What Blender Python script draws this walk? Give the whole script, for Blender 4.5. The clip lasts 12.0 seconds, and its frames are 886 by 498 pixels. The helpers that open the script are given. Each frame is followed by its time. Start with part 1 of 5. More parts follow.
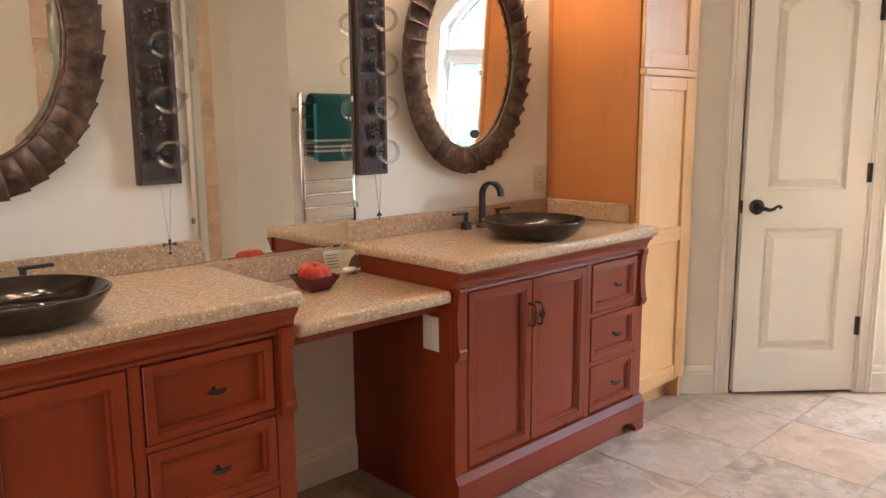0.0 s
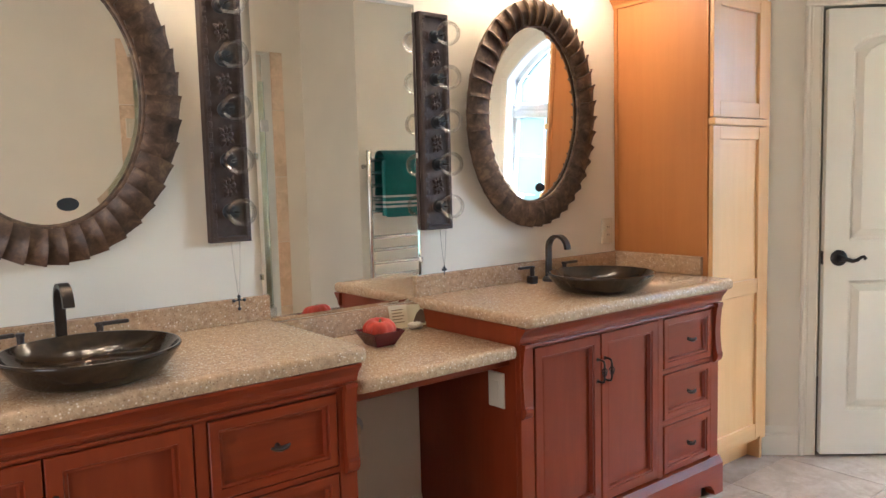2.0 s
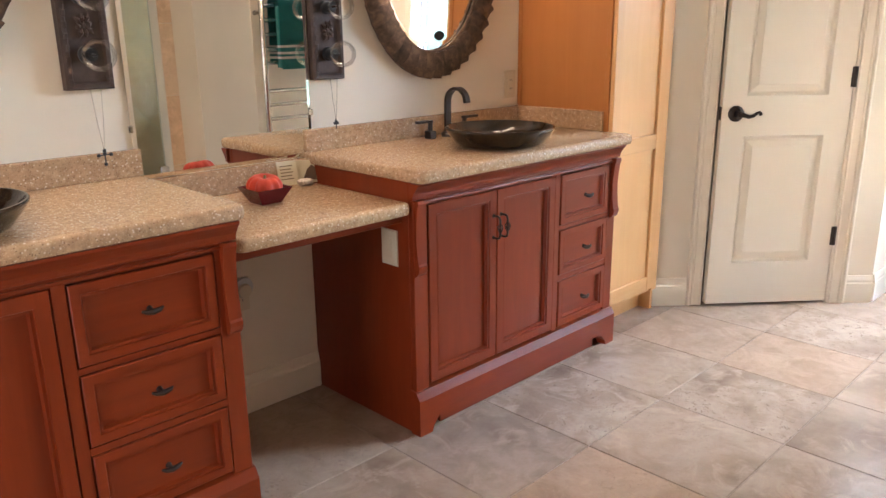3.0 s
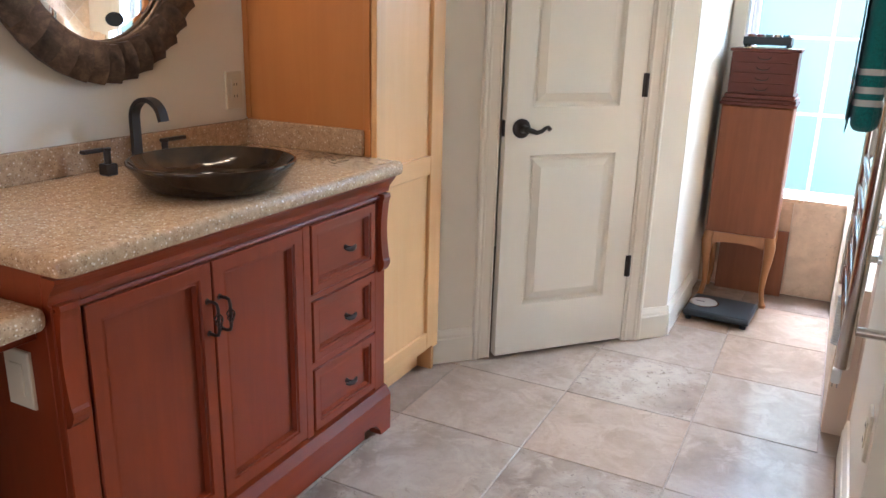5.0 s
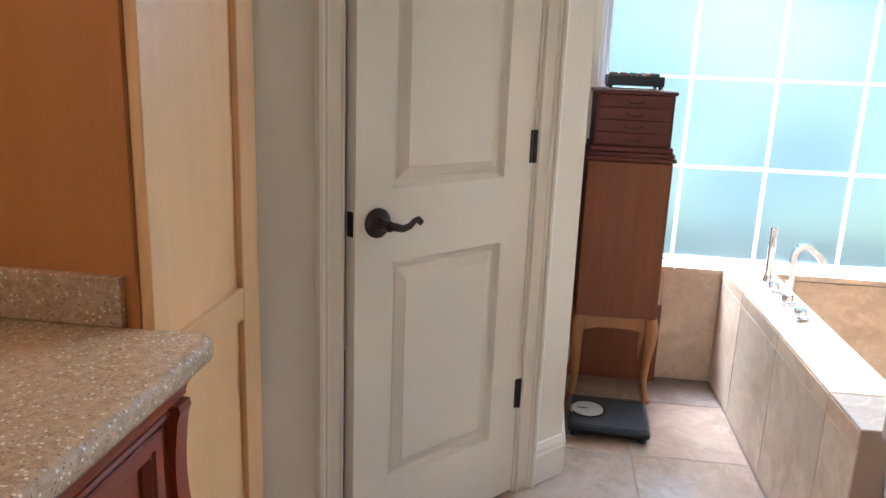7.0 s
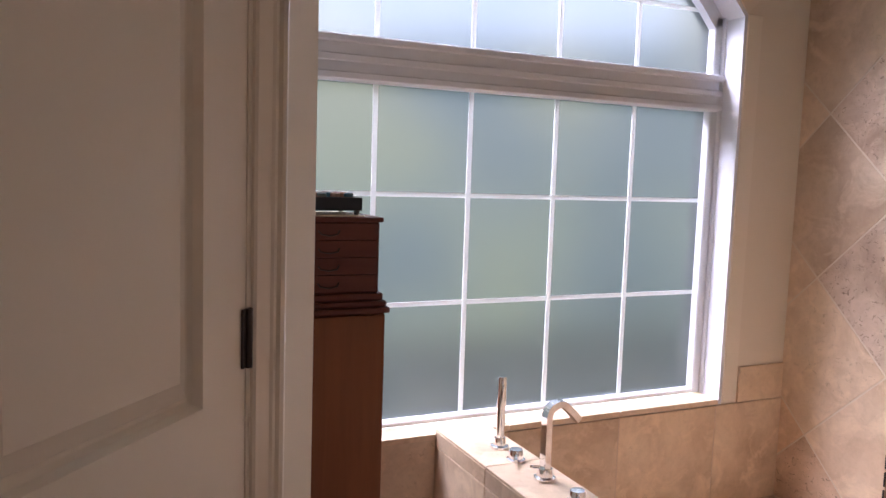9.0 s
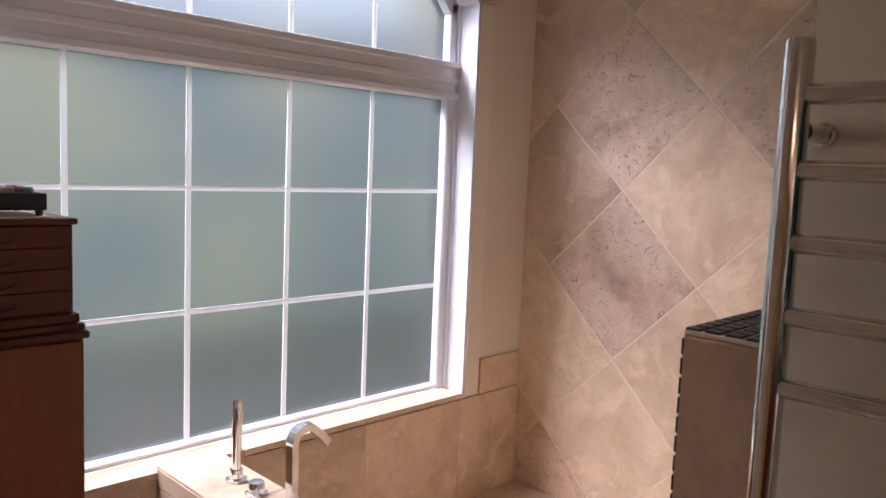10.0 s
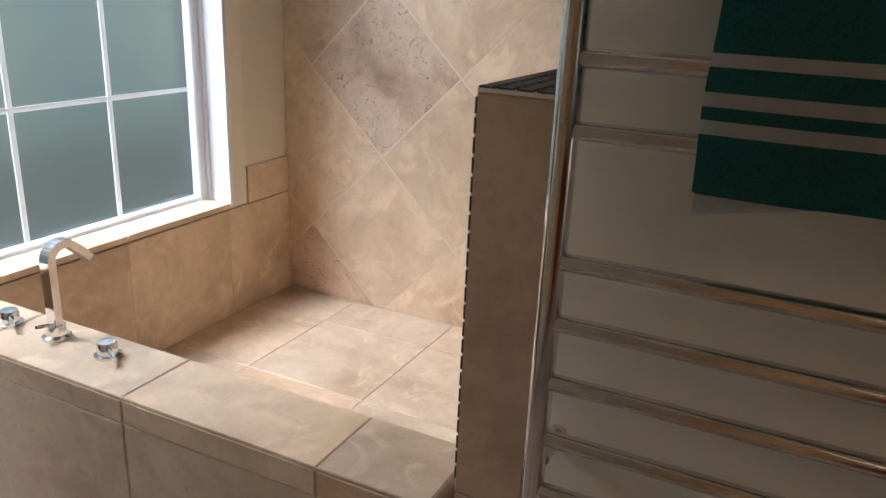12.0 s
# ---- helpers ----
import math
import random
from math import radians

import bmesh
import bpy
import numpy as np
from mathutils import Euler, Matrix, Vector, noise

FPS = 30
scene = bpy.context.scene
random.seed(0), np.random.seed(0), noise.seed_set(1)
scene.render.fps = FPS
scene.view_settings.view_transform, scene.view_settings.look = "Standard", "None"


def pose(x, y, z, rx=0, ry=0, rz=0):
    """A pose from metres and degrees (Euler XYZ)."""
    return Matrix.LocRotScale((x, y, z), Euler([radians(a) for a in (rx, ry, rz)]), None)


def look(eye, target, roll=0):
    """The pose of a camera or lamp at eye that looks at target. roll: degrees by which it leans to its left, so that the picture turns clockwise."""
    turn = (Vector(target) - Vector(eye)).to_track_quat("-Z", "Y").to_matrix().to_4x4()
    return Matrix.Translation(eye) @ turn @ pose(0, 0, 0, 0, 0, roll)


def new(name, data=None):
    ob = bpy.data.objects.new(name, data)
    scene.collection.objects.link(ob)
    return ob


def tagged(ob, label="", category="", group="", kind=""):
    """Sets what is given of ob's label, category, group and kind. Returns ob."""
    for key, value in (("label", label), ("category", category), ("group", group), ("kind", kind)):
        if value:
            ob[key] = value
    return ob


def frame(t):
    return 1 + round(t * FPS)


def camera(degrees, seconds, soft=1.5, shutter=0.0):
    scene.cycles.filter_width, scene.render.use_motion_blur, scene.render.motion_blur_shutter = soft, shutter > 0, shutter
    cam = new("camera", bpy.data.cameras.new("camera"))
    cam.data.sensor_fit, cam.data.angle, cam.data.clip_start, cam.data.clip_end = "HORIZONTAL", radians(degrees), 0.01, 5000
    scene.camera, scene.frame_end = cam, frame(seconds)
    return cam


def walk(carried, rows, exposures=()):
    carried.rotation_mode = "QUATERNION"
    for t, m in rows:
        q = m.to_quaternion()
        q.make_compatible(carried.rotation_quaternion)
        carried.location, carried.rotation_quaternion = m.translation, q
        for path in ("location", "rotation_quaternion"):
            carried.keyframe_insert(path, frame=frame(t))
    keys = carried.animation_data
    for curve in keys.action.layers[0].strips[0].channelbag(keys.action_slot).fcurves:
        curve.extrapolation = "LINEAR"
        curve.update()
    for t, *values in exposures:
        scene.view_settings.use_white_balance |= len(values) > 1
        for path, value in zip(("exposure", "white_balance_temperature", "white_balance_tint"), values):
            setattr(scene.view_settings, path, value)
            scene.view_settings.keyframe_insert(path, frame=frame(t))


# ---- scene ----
cam = camera(60.3, 12.0)
PATH = [
    (0, (-0.201, -2.243, 1.319), (1.162, -0.817, 0.989), -0.4),
    (0.5, (-0.197, -2.255, 1.322), (1.057, -0.717, 1.074), -0.7),
    (1, (-0.201, -2.252, 1.333), (1.028, -0.68, 1.202), -0.8),
    (1.5, (-0.194, -2.25, 1.329), (1.028, -0.669, 1.244), -1.1),
    (2, (-0.177, -2.248, 1.322), (1.06, -0.688, 1.133), -1.5),
    (2.5, (-0.138, -2.228, 1.298), (1.143, -0.76, 0.844), -1.8),
    (3, (-0.058, -2.219, 1.285), (1.295, -0.852, 0.735), -0.6),
    (3.2, (-0.019, -2.205, 1.271), (1.366, -0.878, 0.704), -0.0),
    (4.8, (0.578, -1.784, 1.273), (2.265, -0.869, 0.708), 1.3),
    (5, (0.666, -1.721, 1.285), (2.376, -0.856, 0.713), 1.6),
    (5.5, (0.872, -1.585, 1.264), (2.644, -0.848, 0.702), 0.4),
    (6, (1.102, -1.391, 1.266), (2.922, -0.786, 0.698), -0.4),
    (6.5, (1.352, -1.238, 1.274), (3.219, -0.734, 0.764), 0.1),
    (6.7, (1.445, -1.161, 1.29), (3.34, -0.764, 0.789), 1.0),
    (8.3, (2.237, -0.865, 1.317), (4.181, -1.227, 1.019), 2.1),
    (8.5, (2.346, -0.836, 1.313), (4.265, -1.344, 1.062), 1.9),
    (9, (2.556, -0.835, 1.325), (4.362, -1.671, 1.13), 1.9),
    (9.5, (2.706, -0.889, 1.332), (4.353, -2.007, 1.137), 2.2),
    (10, (2.791, -0.945, 1.34), (4.189, -2.36, 1.132), 2.4),
    (10.5, (2.828, -0.976, 1.332), (3.981, -2.592, 1.09), 2.4),
    (11, (2.852, -0.978, 1.302), (3.804, -2.699, 0.94), 3.5),
    (11.5, (2.869, -0.958, 1.282), (3.742, -2.686, 0.781), 3.4),
    (12, (2.857, -0.955, 1.257), (3.676, -2.664, 0.618), 2.6),
]
LIGHT = [(0.0, 1.94, 6000, 20), (1.0, 1.93, 5600, 16), (2.0, 1.96, 5300, 12), (2.5, 2.12, 5600, 16), (3.2, 2.1, 5800, 18), (5.0, 1.72, 5200, 14), (6.7, 1.33, 5200, 13), (8.3, 0.33, 6500, 40), (9.0, -0.22, 6300, 37), (9.5, -0.4, 6300, 35), (10.5, -0.42, 6700, 38), (11.0, -0.4, 6700, 35), (12.0, -0.37, 6200, 20)]
walk(cam, [(t, look(eye, target, roll)) for t, eye, target, roll in PATH], LIGHT)

# world: daylight sky behind the frosted window
world = bpy.data.worlds.new("world")
scene.world = world
world.use_nodes = True
wn = world.node_tree
sky = wn.nodes.new("ShaderNodeTexSky")
sky.sky_type = 'NISHITA'
sky.sun_disc = False
sky.sun_elevation, sky.sun_rotation = radians(50), radians(75)
wn.links.new(sky.outputs[0], wn.nodes["Background"].inputs[0])
wn.nodes["Background"].inputs[1].default_value = 0.08

BACKDROP = 13.8     # glow of the garden and sky outside the window
SKY_LAMP = 520.0    # watts of the high sky beyond the window
LOW_SKY = 215.0     # watts of the lower sky that reaches the vanity wall
WEST_FILL = 7.0      # watts of the fill lamp added in the end wall
BULB = 0.66          # watts of each bulb in the vanity lights

# the open sky above the garden, outside the window
sky_lamp = bpy.data.lights.new("sky_light", 'AREA')
sky_lamp.shape, sky_lamp.size, sky_lamp.size_y = 'RECTANGLE', 1.8, 1.6
sky_lamp.energy, sky_lamp.color = SKY_LAMP, (0.86, 0.94, 1.0)
new("sky_light", sky_lamp).matrix_basis = look((6.15, -1.15, 3.7), (4.15, -2.6, 0.25))

# second area lamp for the sky, added and aimed to brighten the vanity wall
low_sky = bpy.data.lights.new("low_sky_light", 'AREA')
low_sky.shape, low_sky.size, low_sky.size_y = 'RECTANGLE', 3.0, 1.5
low_sky.energy, low_sky.color = LOW_SKY, (0.74, 0.88, 1.0)
new("low_sky_light", low_sky).matrix_basis = look((7.9, -3.6, 3.1), (2.2, -0.2, 1.3))

# warm fill lamp added in an unseen end-wall opening to brighten the room
west_fill_lamp = bpy.data.lights.new("west_fill_light", 'AREA')
west_fill_lamp.shape, west_fill_lamp.size, west_fill_lamp.size_y = 'RECTANGLE', 0.95, 1.95
west_fill_lamp.energy, west_fill_lamp.color = WEST_FILL, (1.0, 0.85, 0.68)
new("west_fill_light", west_fill_lamp).matrix_basis = look((-1.72, -1.35, 1.03), (0.0, -1.35, 1.03))

# ---- materials ----
def material(name):
    m = bpy.data.materials.new(name)
    m.use_nodes = True
    return m, m.node_tree, m.node_tree.nodes["Principled BSDF"]


def node(nt, kind, **values):
    n = nt.nodes.new(kind)
    for key, value in values.items():
        n.inputs[key.replace("_", " ")].default_value = value
    return n


def ramp(nt, source, stops):
    r = nt.nodes.new("ShaderNodeValToRGB")
    e = r.color_ramp.elements
    while len(e) < len(stops):
        e.new(0.5)
    for el, (p, c) in zip(e, stops):
        el.position, el.color = p, (*c, 1)
    nt.links.new(source, r.inputs[0])
    return r.outputs[0]


def blend(nt, fac, a, b, mode='MIX'):
    m = nt.nodes.new("ShaderNodeMix")
    m.data_type, m.blend_type = 'RGBA', mode
    for sock, v in ((m.inputs[0], fac), (m.inputs[6], a), (m.inputs[7], b)):
        if isinstance(v, (int, float)):
            sock.default_value = v
        elif isinstance(v, tuple):
            sock.default_value = (*v, 1)
        else:
            nt.links.new(v, sock)
    return m.outputs[2]


def coords(nt, scale=(1, 1, 1), per_object=False):
    geo = nt.nodes.new("ShaderNodeNewGeometry")
    mp = nt.nodes.new("ShaderNodeMapping")
    mp.inputs["Scale"].default_value = scale
    nt.links.new(geo.outputs["Position"], mp.inputs[0])
    if per_object:
        info = nt.nodes.new("ShaderNodeObjectInfo")
        mul = nt.nodes.new("ShaderNodeVectorMath")
        mul.operation = 'SCALE'
        mul.inputs[0].default_value = (37.0, 53.0, 71.0)
        nt.links.new(info.outputs["Random"], mul.inputs["Scale"])
        nt.links.new(mul.outputs[0], mp.inputs["Location"])
        return mp.outputs[0], info.outputs["Random"]
    return mp.outputs[0]


def bump(nt, bsdf, height, strength=0.2, distance=0.002):
    b = node(nt, "ShaderNodeBump", Strength=strength, Distance=distance)
    nt.links.new(height, b.inputs["Height"])
    nt.links.new(b.outputs[0], bsdf.inputs["Normal"])


def noise_tex(nt, vec, scale, detail=4, rough=0.55, dist=0.0):
    n = node(nt, "ShaderNodeTexNoise", Scale=scale, Detail=detail, Roughness=rough, Distortion=dist)
    nt.links.new(vec, n.inputs["Vector"])
    return n.outputs[0]


def paint(name, colour, rough=0.55, grain=0.06, bumpy=0.15, spec=0.35):
    m, nt, p = material(name)
    v = coords(nt)
    a = noise_tex(nt, v, 1.7, 3)
    dark = tuple(c * (1 - grain) for c in colour)
    nt.links.new(ramp(nt, a, [(0.3, dark), (0.7, colour)]), p.inputs["Base Color"])
    p.inputs["Roughness"].default_value = rough
    p.inputs["Specular IOR Level"].default_value = spec
    bump(nt, p, noise_tex(nt, v, 160, 3), bumpy, 0.001)
    return m


def travertine(name, light, mid, dark, rough=0.3, pit=0.5, spread=0.25, scale=1.0, cover=0.5, gloss=0.45):
    """Honed stone: cloudy base, veins, pits; each piece takes its own patch and depth of colour."""
    m, nt, p = material(name)
    v, rnd = coords(nt, per_object=True)
    cloud = noise_tex(nt, v, 3.1 * scale, 7, 0.58, 0.35)
    base = ramp(nt, cloud, [(0.27, dark), (0.43, mid), (0.57, light), (0.72, mid)])
    patch = noise_tex(nt, v, 8.5 * scale, 6, 0.62, 0.9)
    base = blend(nt, ramp(nt, patch, [(0.50, (0, 0, 0)), (0.65, (0.78,) * 3)]), base, tuple(min(c * 1.12, 0.85) for c in light))
    fine = noise_tex(nt, v, 30 * scale, 5, 0.7, 0.6)
    base = blend(nt, 0.32, base, ramp(nt, fine, [(0.3, (0.72, 0.70, 0.68)), (0.55, (1, 1, 1))]), 'MULTIPLY')
    shade = ramp(nt, rnd, [(0.0, (1 - spread, 1 - spread, 1 - spread * 0.9)), (0.35, (0.97, 0.97, 0.97)), (0.7, (1.0, 0.99, 0.97)), (1.0, (1.0, 0.90, 0.82))])
    base = blend(nt, 1.0, base, shade, 'MULTIPLY')
    # pitted, mossy patches on some of the pieces
    pits = noise_tex(nt, v, 24 * scale, 5, 0.7, 2.2)
    pitm = ramp(nt, pits, [(0.34, (1, 1, 1)), (0.42, (0, 0, 0))])
    some = ramp(nt, noise_tex(nt, v, 3.1 * scale, 2), [(cover, (0, 0, 0)), (cover + 0.16, (1, 1, 1))])
    mask = blend(nt, 1.0, pitm, some, 'MULTIPLY')
    sc = nt.nodes.new("ShaderNodeMath")
    sc.operation = 'MULTIPLY'
    sc.inputs[1].default_value = pit
    nt.links.new(mask, sc.inputs[0])
    base = blend(nt, sc.outputs[0], base, tuple(c * 0.6 for c in dark))
    nt.links.new(base, p.inputs["Base Color"])
    nt.links.new(ramp(nt, fine, [(0.3, (rough + 0.14,) * 3), (0.7, (rough,) * 3)]), p.inputs["Roughness"])
    p.inputs["Specular IOR Level"].default_value = gloss
    bump(nt, p, fine, 0.12, 0.002)
    return m


def wood(name, dark, light, axis='z', rough=0.35, scale=1.0, coat=0.2):
    m, nt, p = material(name)
    stretch = {'x': (1.2, 14, 14), 'y': (14, 1.2, 14), 'z': (14, 14, 1.2)}[axis]
    v, rnd = coords(nt, tuple(s * scale for s in stretch), True)
    g = noise_tex(nt, v, 2.2, 7, 0.6, 1.1)
    col = ramp(nt, g, [(0.25, dark), (0.72, light)])
    v2 = coords(nt)
    blot = noise_tex(nt, v2, 2.4, 3)
    col = blend(nt, 0.5, col, ramp(nt, blot, [(0.3, tuple(c * 0.78 for c in light)), (0.7, light)]), 'MIX')
    col = blend(nt, 0.35, col, ramp(nt, rnd, [(0, (0.82, 0.82, 0.82)), (1, (1, 1, 1))]), 'MULTIPLY')
    nt.links.new(col, p.inputs["Base Color"])
    p.inputs["Roughness"].default_value = rough
    p.inputs["Coat Weight"].default_value = coat
    p.inputs["Specular IOR Level"].default_value = 0.35
    p.inputs["Coat Roughness"].default_value = 0.25
    bump(nt, p, g, 0.06, 0.001)
    return m


def metal(name, colour, rough=0.2, metallic=1.0, mottled=0.0):
    m, nt, p = material(name)
    v = coords(nt)
    n = noise_tex(nt, v, 40, 4)
    nt.links.new(ramp(nt, n, [(0.3, tuple(c * (1 - 0.15 - mottled) for c in colour)), (0.7, colour)]), p.inputs["Base Color"])
    p.inputs["Metallic"].default_value, p.inputs["Roughness"].default_value = metallic, rough
    return m


WALL = paint("wall paint", (0.80, 0.73, 0.61))
CEIL = paint("ceiling paint", (0.82, 0.80, 0.76), 0.7)
TRIM = paint("trim paint", (0.83, 0.765, 0.65), 0.30, 0.04, 0.05, 0.5)
WINDOW_PAINT = paint("window frame vinyl", (0.78, 0.81, 0.86), 0.3, 0.03, 0.03, 0.5)
FLOOR_STONE = travertine("floor travertine", (0.385, 0.295, 0.228), (0.31, 0.228, 0.17), (0.225, 0.152, 0.11), 0.09, 0.35, 0.2, gloss=0.8)
FLOOR_PITTED = travertine("pitted floor travertine", (0.40, 0.315, 0.245), (0.30, 0.215, 0.16), (0.19, 0.128, 0.092), 0.13, 0.7, 0.1, 1.0, 0.35, 0.7)
WALL_STONE = travertine("wall travertine", (0.75, 0.585, 0.415), (0.64, 0.475, 0.325), (0.49, 0.345, 0.225), 0.34, 0.45, 0.2)
WALL_PITTED = travertine("pitted wall travertine", (0.68, 0.53, 0.40), (0.54, 0.40, 0.29), (0.34, 0.235, 0.16), 0.4, 0.9, 0.08, 1.15, 0.22)
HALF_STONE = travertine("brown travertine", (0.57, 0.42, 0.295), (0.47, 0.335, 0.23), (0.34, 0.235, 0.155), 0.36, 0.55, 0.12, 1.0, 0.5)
GROUT = paint("floor grout", (0.30, 0.225, 0.17), 0.8, 0.15, 0.3)
TUB_GROUT = paint("tub grout", (0.62, 0.48, 0.37), 0.8, 0.12, 0.3)
WALL_GROUT = paint("wall grout", (0.74, 0.63, 0.495), 0.8, 0.12, 0.3)
CHERRY = wood("cherry stain", (0.138, 0.0155, 0.0025), (0.225, 0.0315, 0.0055), 'z', 0.33, 1.0, 0.08)
CHERRY_X = wood("cherry stain crosswise", (0.138, 0.0155, 0.0025), (0.225, 0.0315, 0.0055), 'x', 0.33, 1.0, 0.08)
MAPLE = wood("pale maple", (0.78, 0.41, 0.155), (0.86, 0.51, 0.22), 'z', 0.38, 0.6)
MAPLE_X = wood("pale maple crosswise", (0.78, 0.41, 0.155), (0.86, 0.51, 0.22), 'x', 0.38, 0.6)
HONEY = wood("honey orange panel", (0.42, 0.15, 0.035), (0.52, 0.205, 0.052), 'z', 0.42, 0.5, 0.1)
OAK = wood("red oak", (0.14, 0.042, 0.016), (0.24, 0.084, 0.032), 'z', 0.55, 0.8, 0.0)
OAK_LIGHT = wood("light oak", (0.30, 0.115, 0.038), (0.42, 0.19, 0.068), 'z', 0.35, 1.2, 0.15)
MAHOGANY = wood("mahogany box", (0.070, 0.016, 0.009), (0.118, 0.029, 0.015), 'y', 0.5, 1.0, 0.0)
BRONZE = metal("oil rubbed bronze", (0.055, 0.045, 0.04), 0.38, 0.85)
IRON = metal("antique iron pull", (0.06, 0.045, 0.04), 0.45, 0.8)
CHROME = metal("chrome", (0.82, 0.82, 0.84), 0.08)
STEEL = metal("polished steel", (0.74, 0.72, 0.70), 0.16)


def make_blade():
    """Aged bronze leaf: blotched patina, each leaf a little different."""
    m, nt, p = material("aged bronze leaf")
    v, rnd = coords(nt, per_object=True)
    n = noise_tex(nt, v, 28, 6, 0.65, 0.4)
    c = ramp(nt, n, [(0.32, (0.055, 0.034, 0.024)), (0.52, (0.13, 0.080, 0.054)), (0.72, (0.26, 0.165, 0.095))])
    c = blend(nt, 0.8, c, ramp(nt, rnd, [(0, (0.62, 0.62, 0.64)), (1, (1.0, 0.98, 0.95))]), 'MULTIPLY')
    nt.links.new(c, p.inputs["Base Color"])
    p.inputs["Metallic"].default_value, p.inputs["Roughness"].default_value = 0.35, 0.42
    bump(nt, p, noise_tex(nt, v, 90, 4), 0.25, 0.002)
    return m


BLADE = make_blade()
SCONCE = metal("carved dark metal", (0.075, 0.050, 0.042), 0.5, 0.3, 0.2)
BLACK = paint("black plastic", (0.025, 0.027, 0.03), 0.4, 0.2, 0.2)
RUBBER = paint("dark rubber mat", (0.035, 0.04, 0.045), 0.55, 0.2, 0.5)
PLATE = paint("ivory plastic", (0.66, 0.58, 0.44), 0.35, 0.03, 0.02)
GREY = paint("light grey plastic", (0.55, 0.55, 0.55), 0.35, 0.05, 0.05)
PAPER = paint("cream card", (0.70, 0.62, 0.42), 0.6, 0.1, 0.05)
INK = paint("brown print", (0.16, 0.10, 0.06), 0.6, 0.1, 0.05)
SHELL = paint("seashell", (0.72, 0.62, 0.52), 0.4, 0.2, 0.2)
RED_DISH = paint("dark red glaze", (0.13, 0.014, 0.018), 0.15, 0.2, 0.05, 0.6)
PUMPKIN = paint("orange red gourd", (0.60, 0.060, 0.024), 0.4, 0.25, 0.2)
STALK = paint("gourd stalk", (0.25, 0.22, 0.12), 0.7)


def make_counter():
    m, nt, p = material("speckled stone composite")
    v = coords(nt)
    base = ramp(nt, noise_tex(nt, v, 60, 4, 0.7), [(0.35, (0.36, 0.225, 0.128)), (0.65, (0.53, 0.355, 0.21))])
    for scale, lo, colour in ((92, 0.13, (0.80, 0.69, 0.53)), (120, 0.13, (0.20, 0.125, 0.075)), (210, 0.14, (0.64, 0.49, 0.34))):
        vo = node(nt, "ShaderNodeTexVoronoi", Scale=scale, Randomness=1.0)
        nt.links.new(v, vo.inputs["Vector"])
        base = blend(nt, ramp(nt, vo.outputs["Distance"], [(lo, (0.9,) * 3), (lo + 0.13, (0, 0, 0))]), base, colour)
    nt.links.new(base, p.inputs["Base Color"])
    p.inputs["Roughness"].default_value = 0.2
    return m


def make_towel():
    m, nt, p = material("teal terry cloth")
    v = coords(nt)
    n = noise_tex(nt, v, 420, 3, 0.7)
    big = noise_tex(nt, v, 14, 3)
    c = ramp(nt, n, [(0.3, (0.0, 0.085, 0.088)), (0.7, (0.008, 0.30, 0.285))])
    c = blend(nt, 0.5, c, ramp(nt, big, [(0.3, (0.6,) * 3), (0.7, (1,) * 3)]), 'MULTIPLY')
    # three white bands and a pale hem woven in at fixed heights
    sep = nt.nodes.new("ShaderNodeSeparateXYZ")
    nt.links.new(v, sep.inputs[0])
    mask = None
    for lo, hi in BANDS:
        cmp = nt.nodes.new("ShaderNodeMath")
        cmp.operation = 'COMPARE'
        cmp.inputs[1].default_value, cmp.inputs[2].default_value = (lo + hi) / 2, (hi - lo) / 2
        nt.links.new(sep.outputs[2], cmp.inputs[0])
        if mask is None:
            mask = cmp.outputs[0]
        else:
            add = nt.nodes.new("ShaderNodeMath")
            add.operation = 'MAXIMUM'
            nt.links.new(mask, add.inputs[0])
            nt.links.new(cmp.outputs[0], add.inputs[1])
            mask = add.outputs[0]
    c = blend(nt, mask, c, (0.74, 0.73, 0.70))
    nt.links.new(c, p.inputs["Base Color"])
    p.inputs["Roughness"].default_value = 0.95
    p.inputs["Sheen Weight"].default_value = 0.3
    bump(nt, p, n, 0.9, 0.004)
    return m


def make_glass(name, rough=0.0, colour=(1, 1, 1)):
    m, nt, p = material(name)
    p.inputs["Base Color"].default_value = (*colour, 1)
    p.inputs["Transmission Weight"].default_value = 1
    p.inputs["Roughness"].default_value = rough
    p.inputs["IOR"].default_value = 1.45
    return m


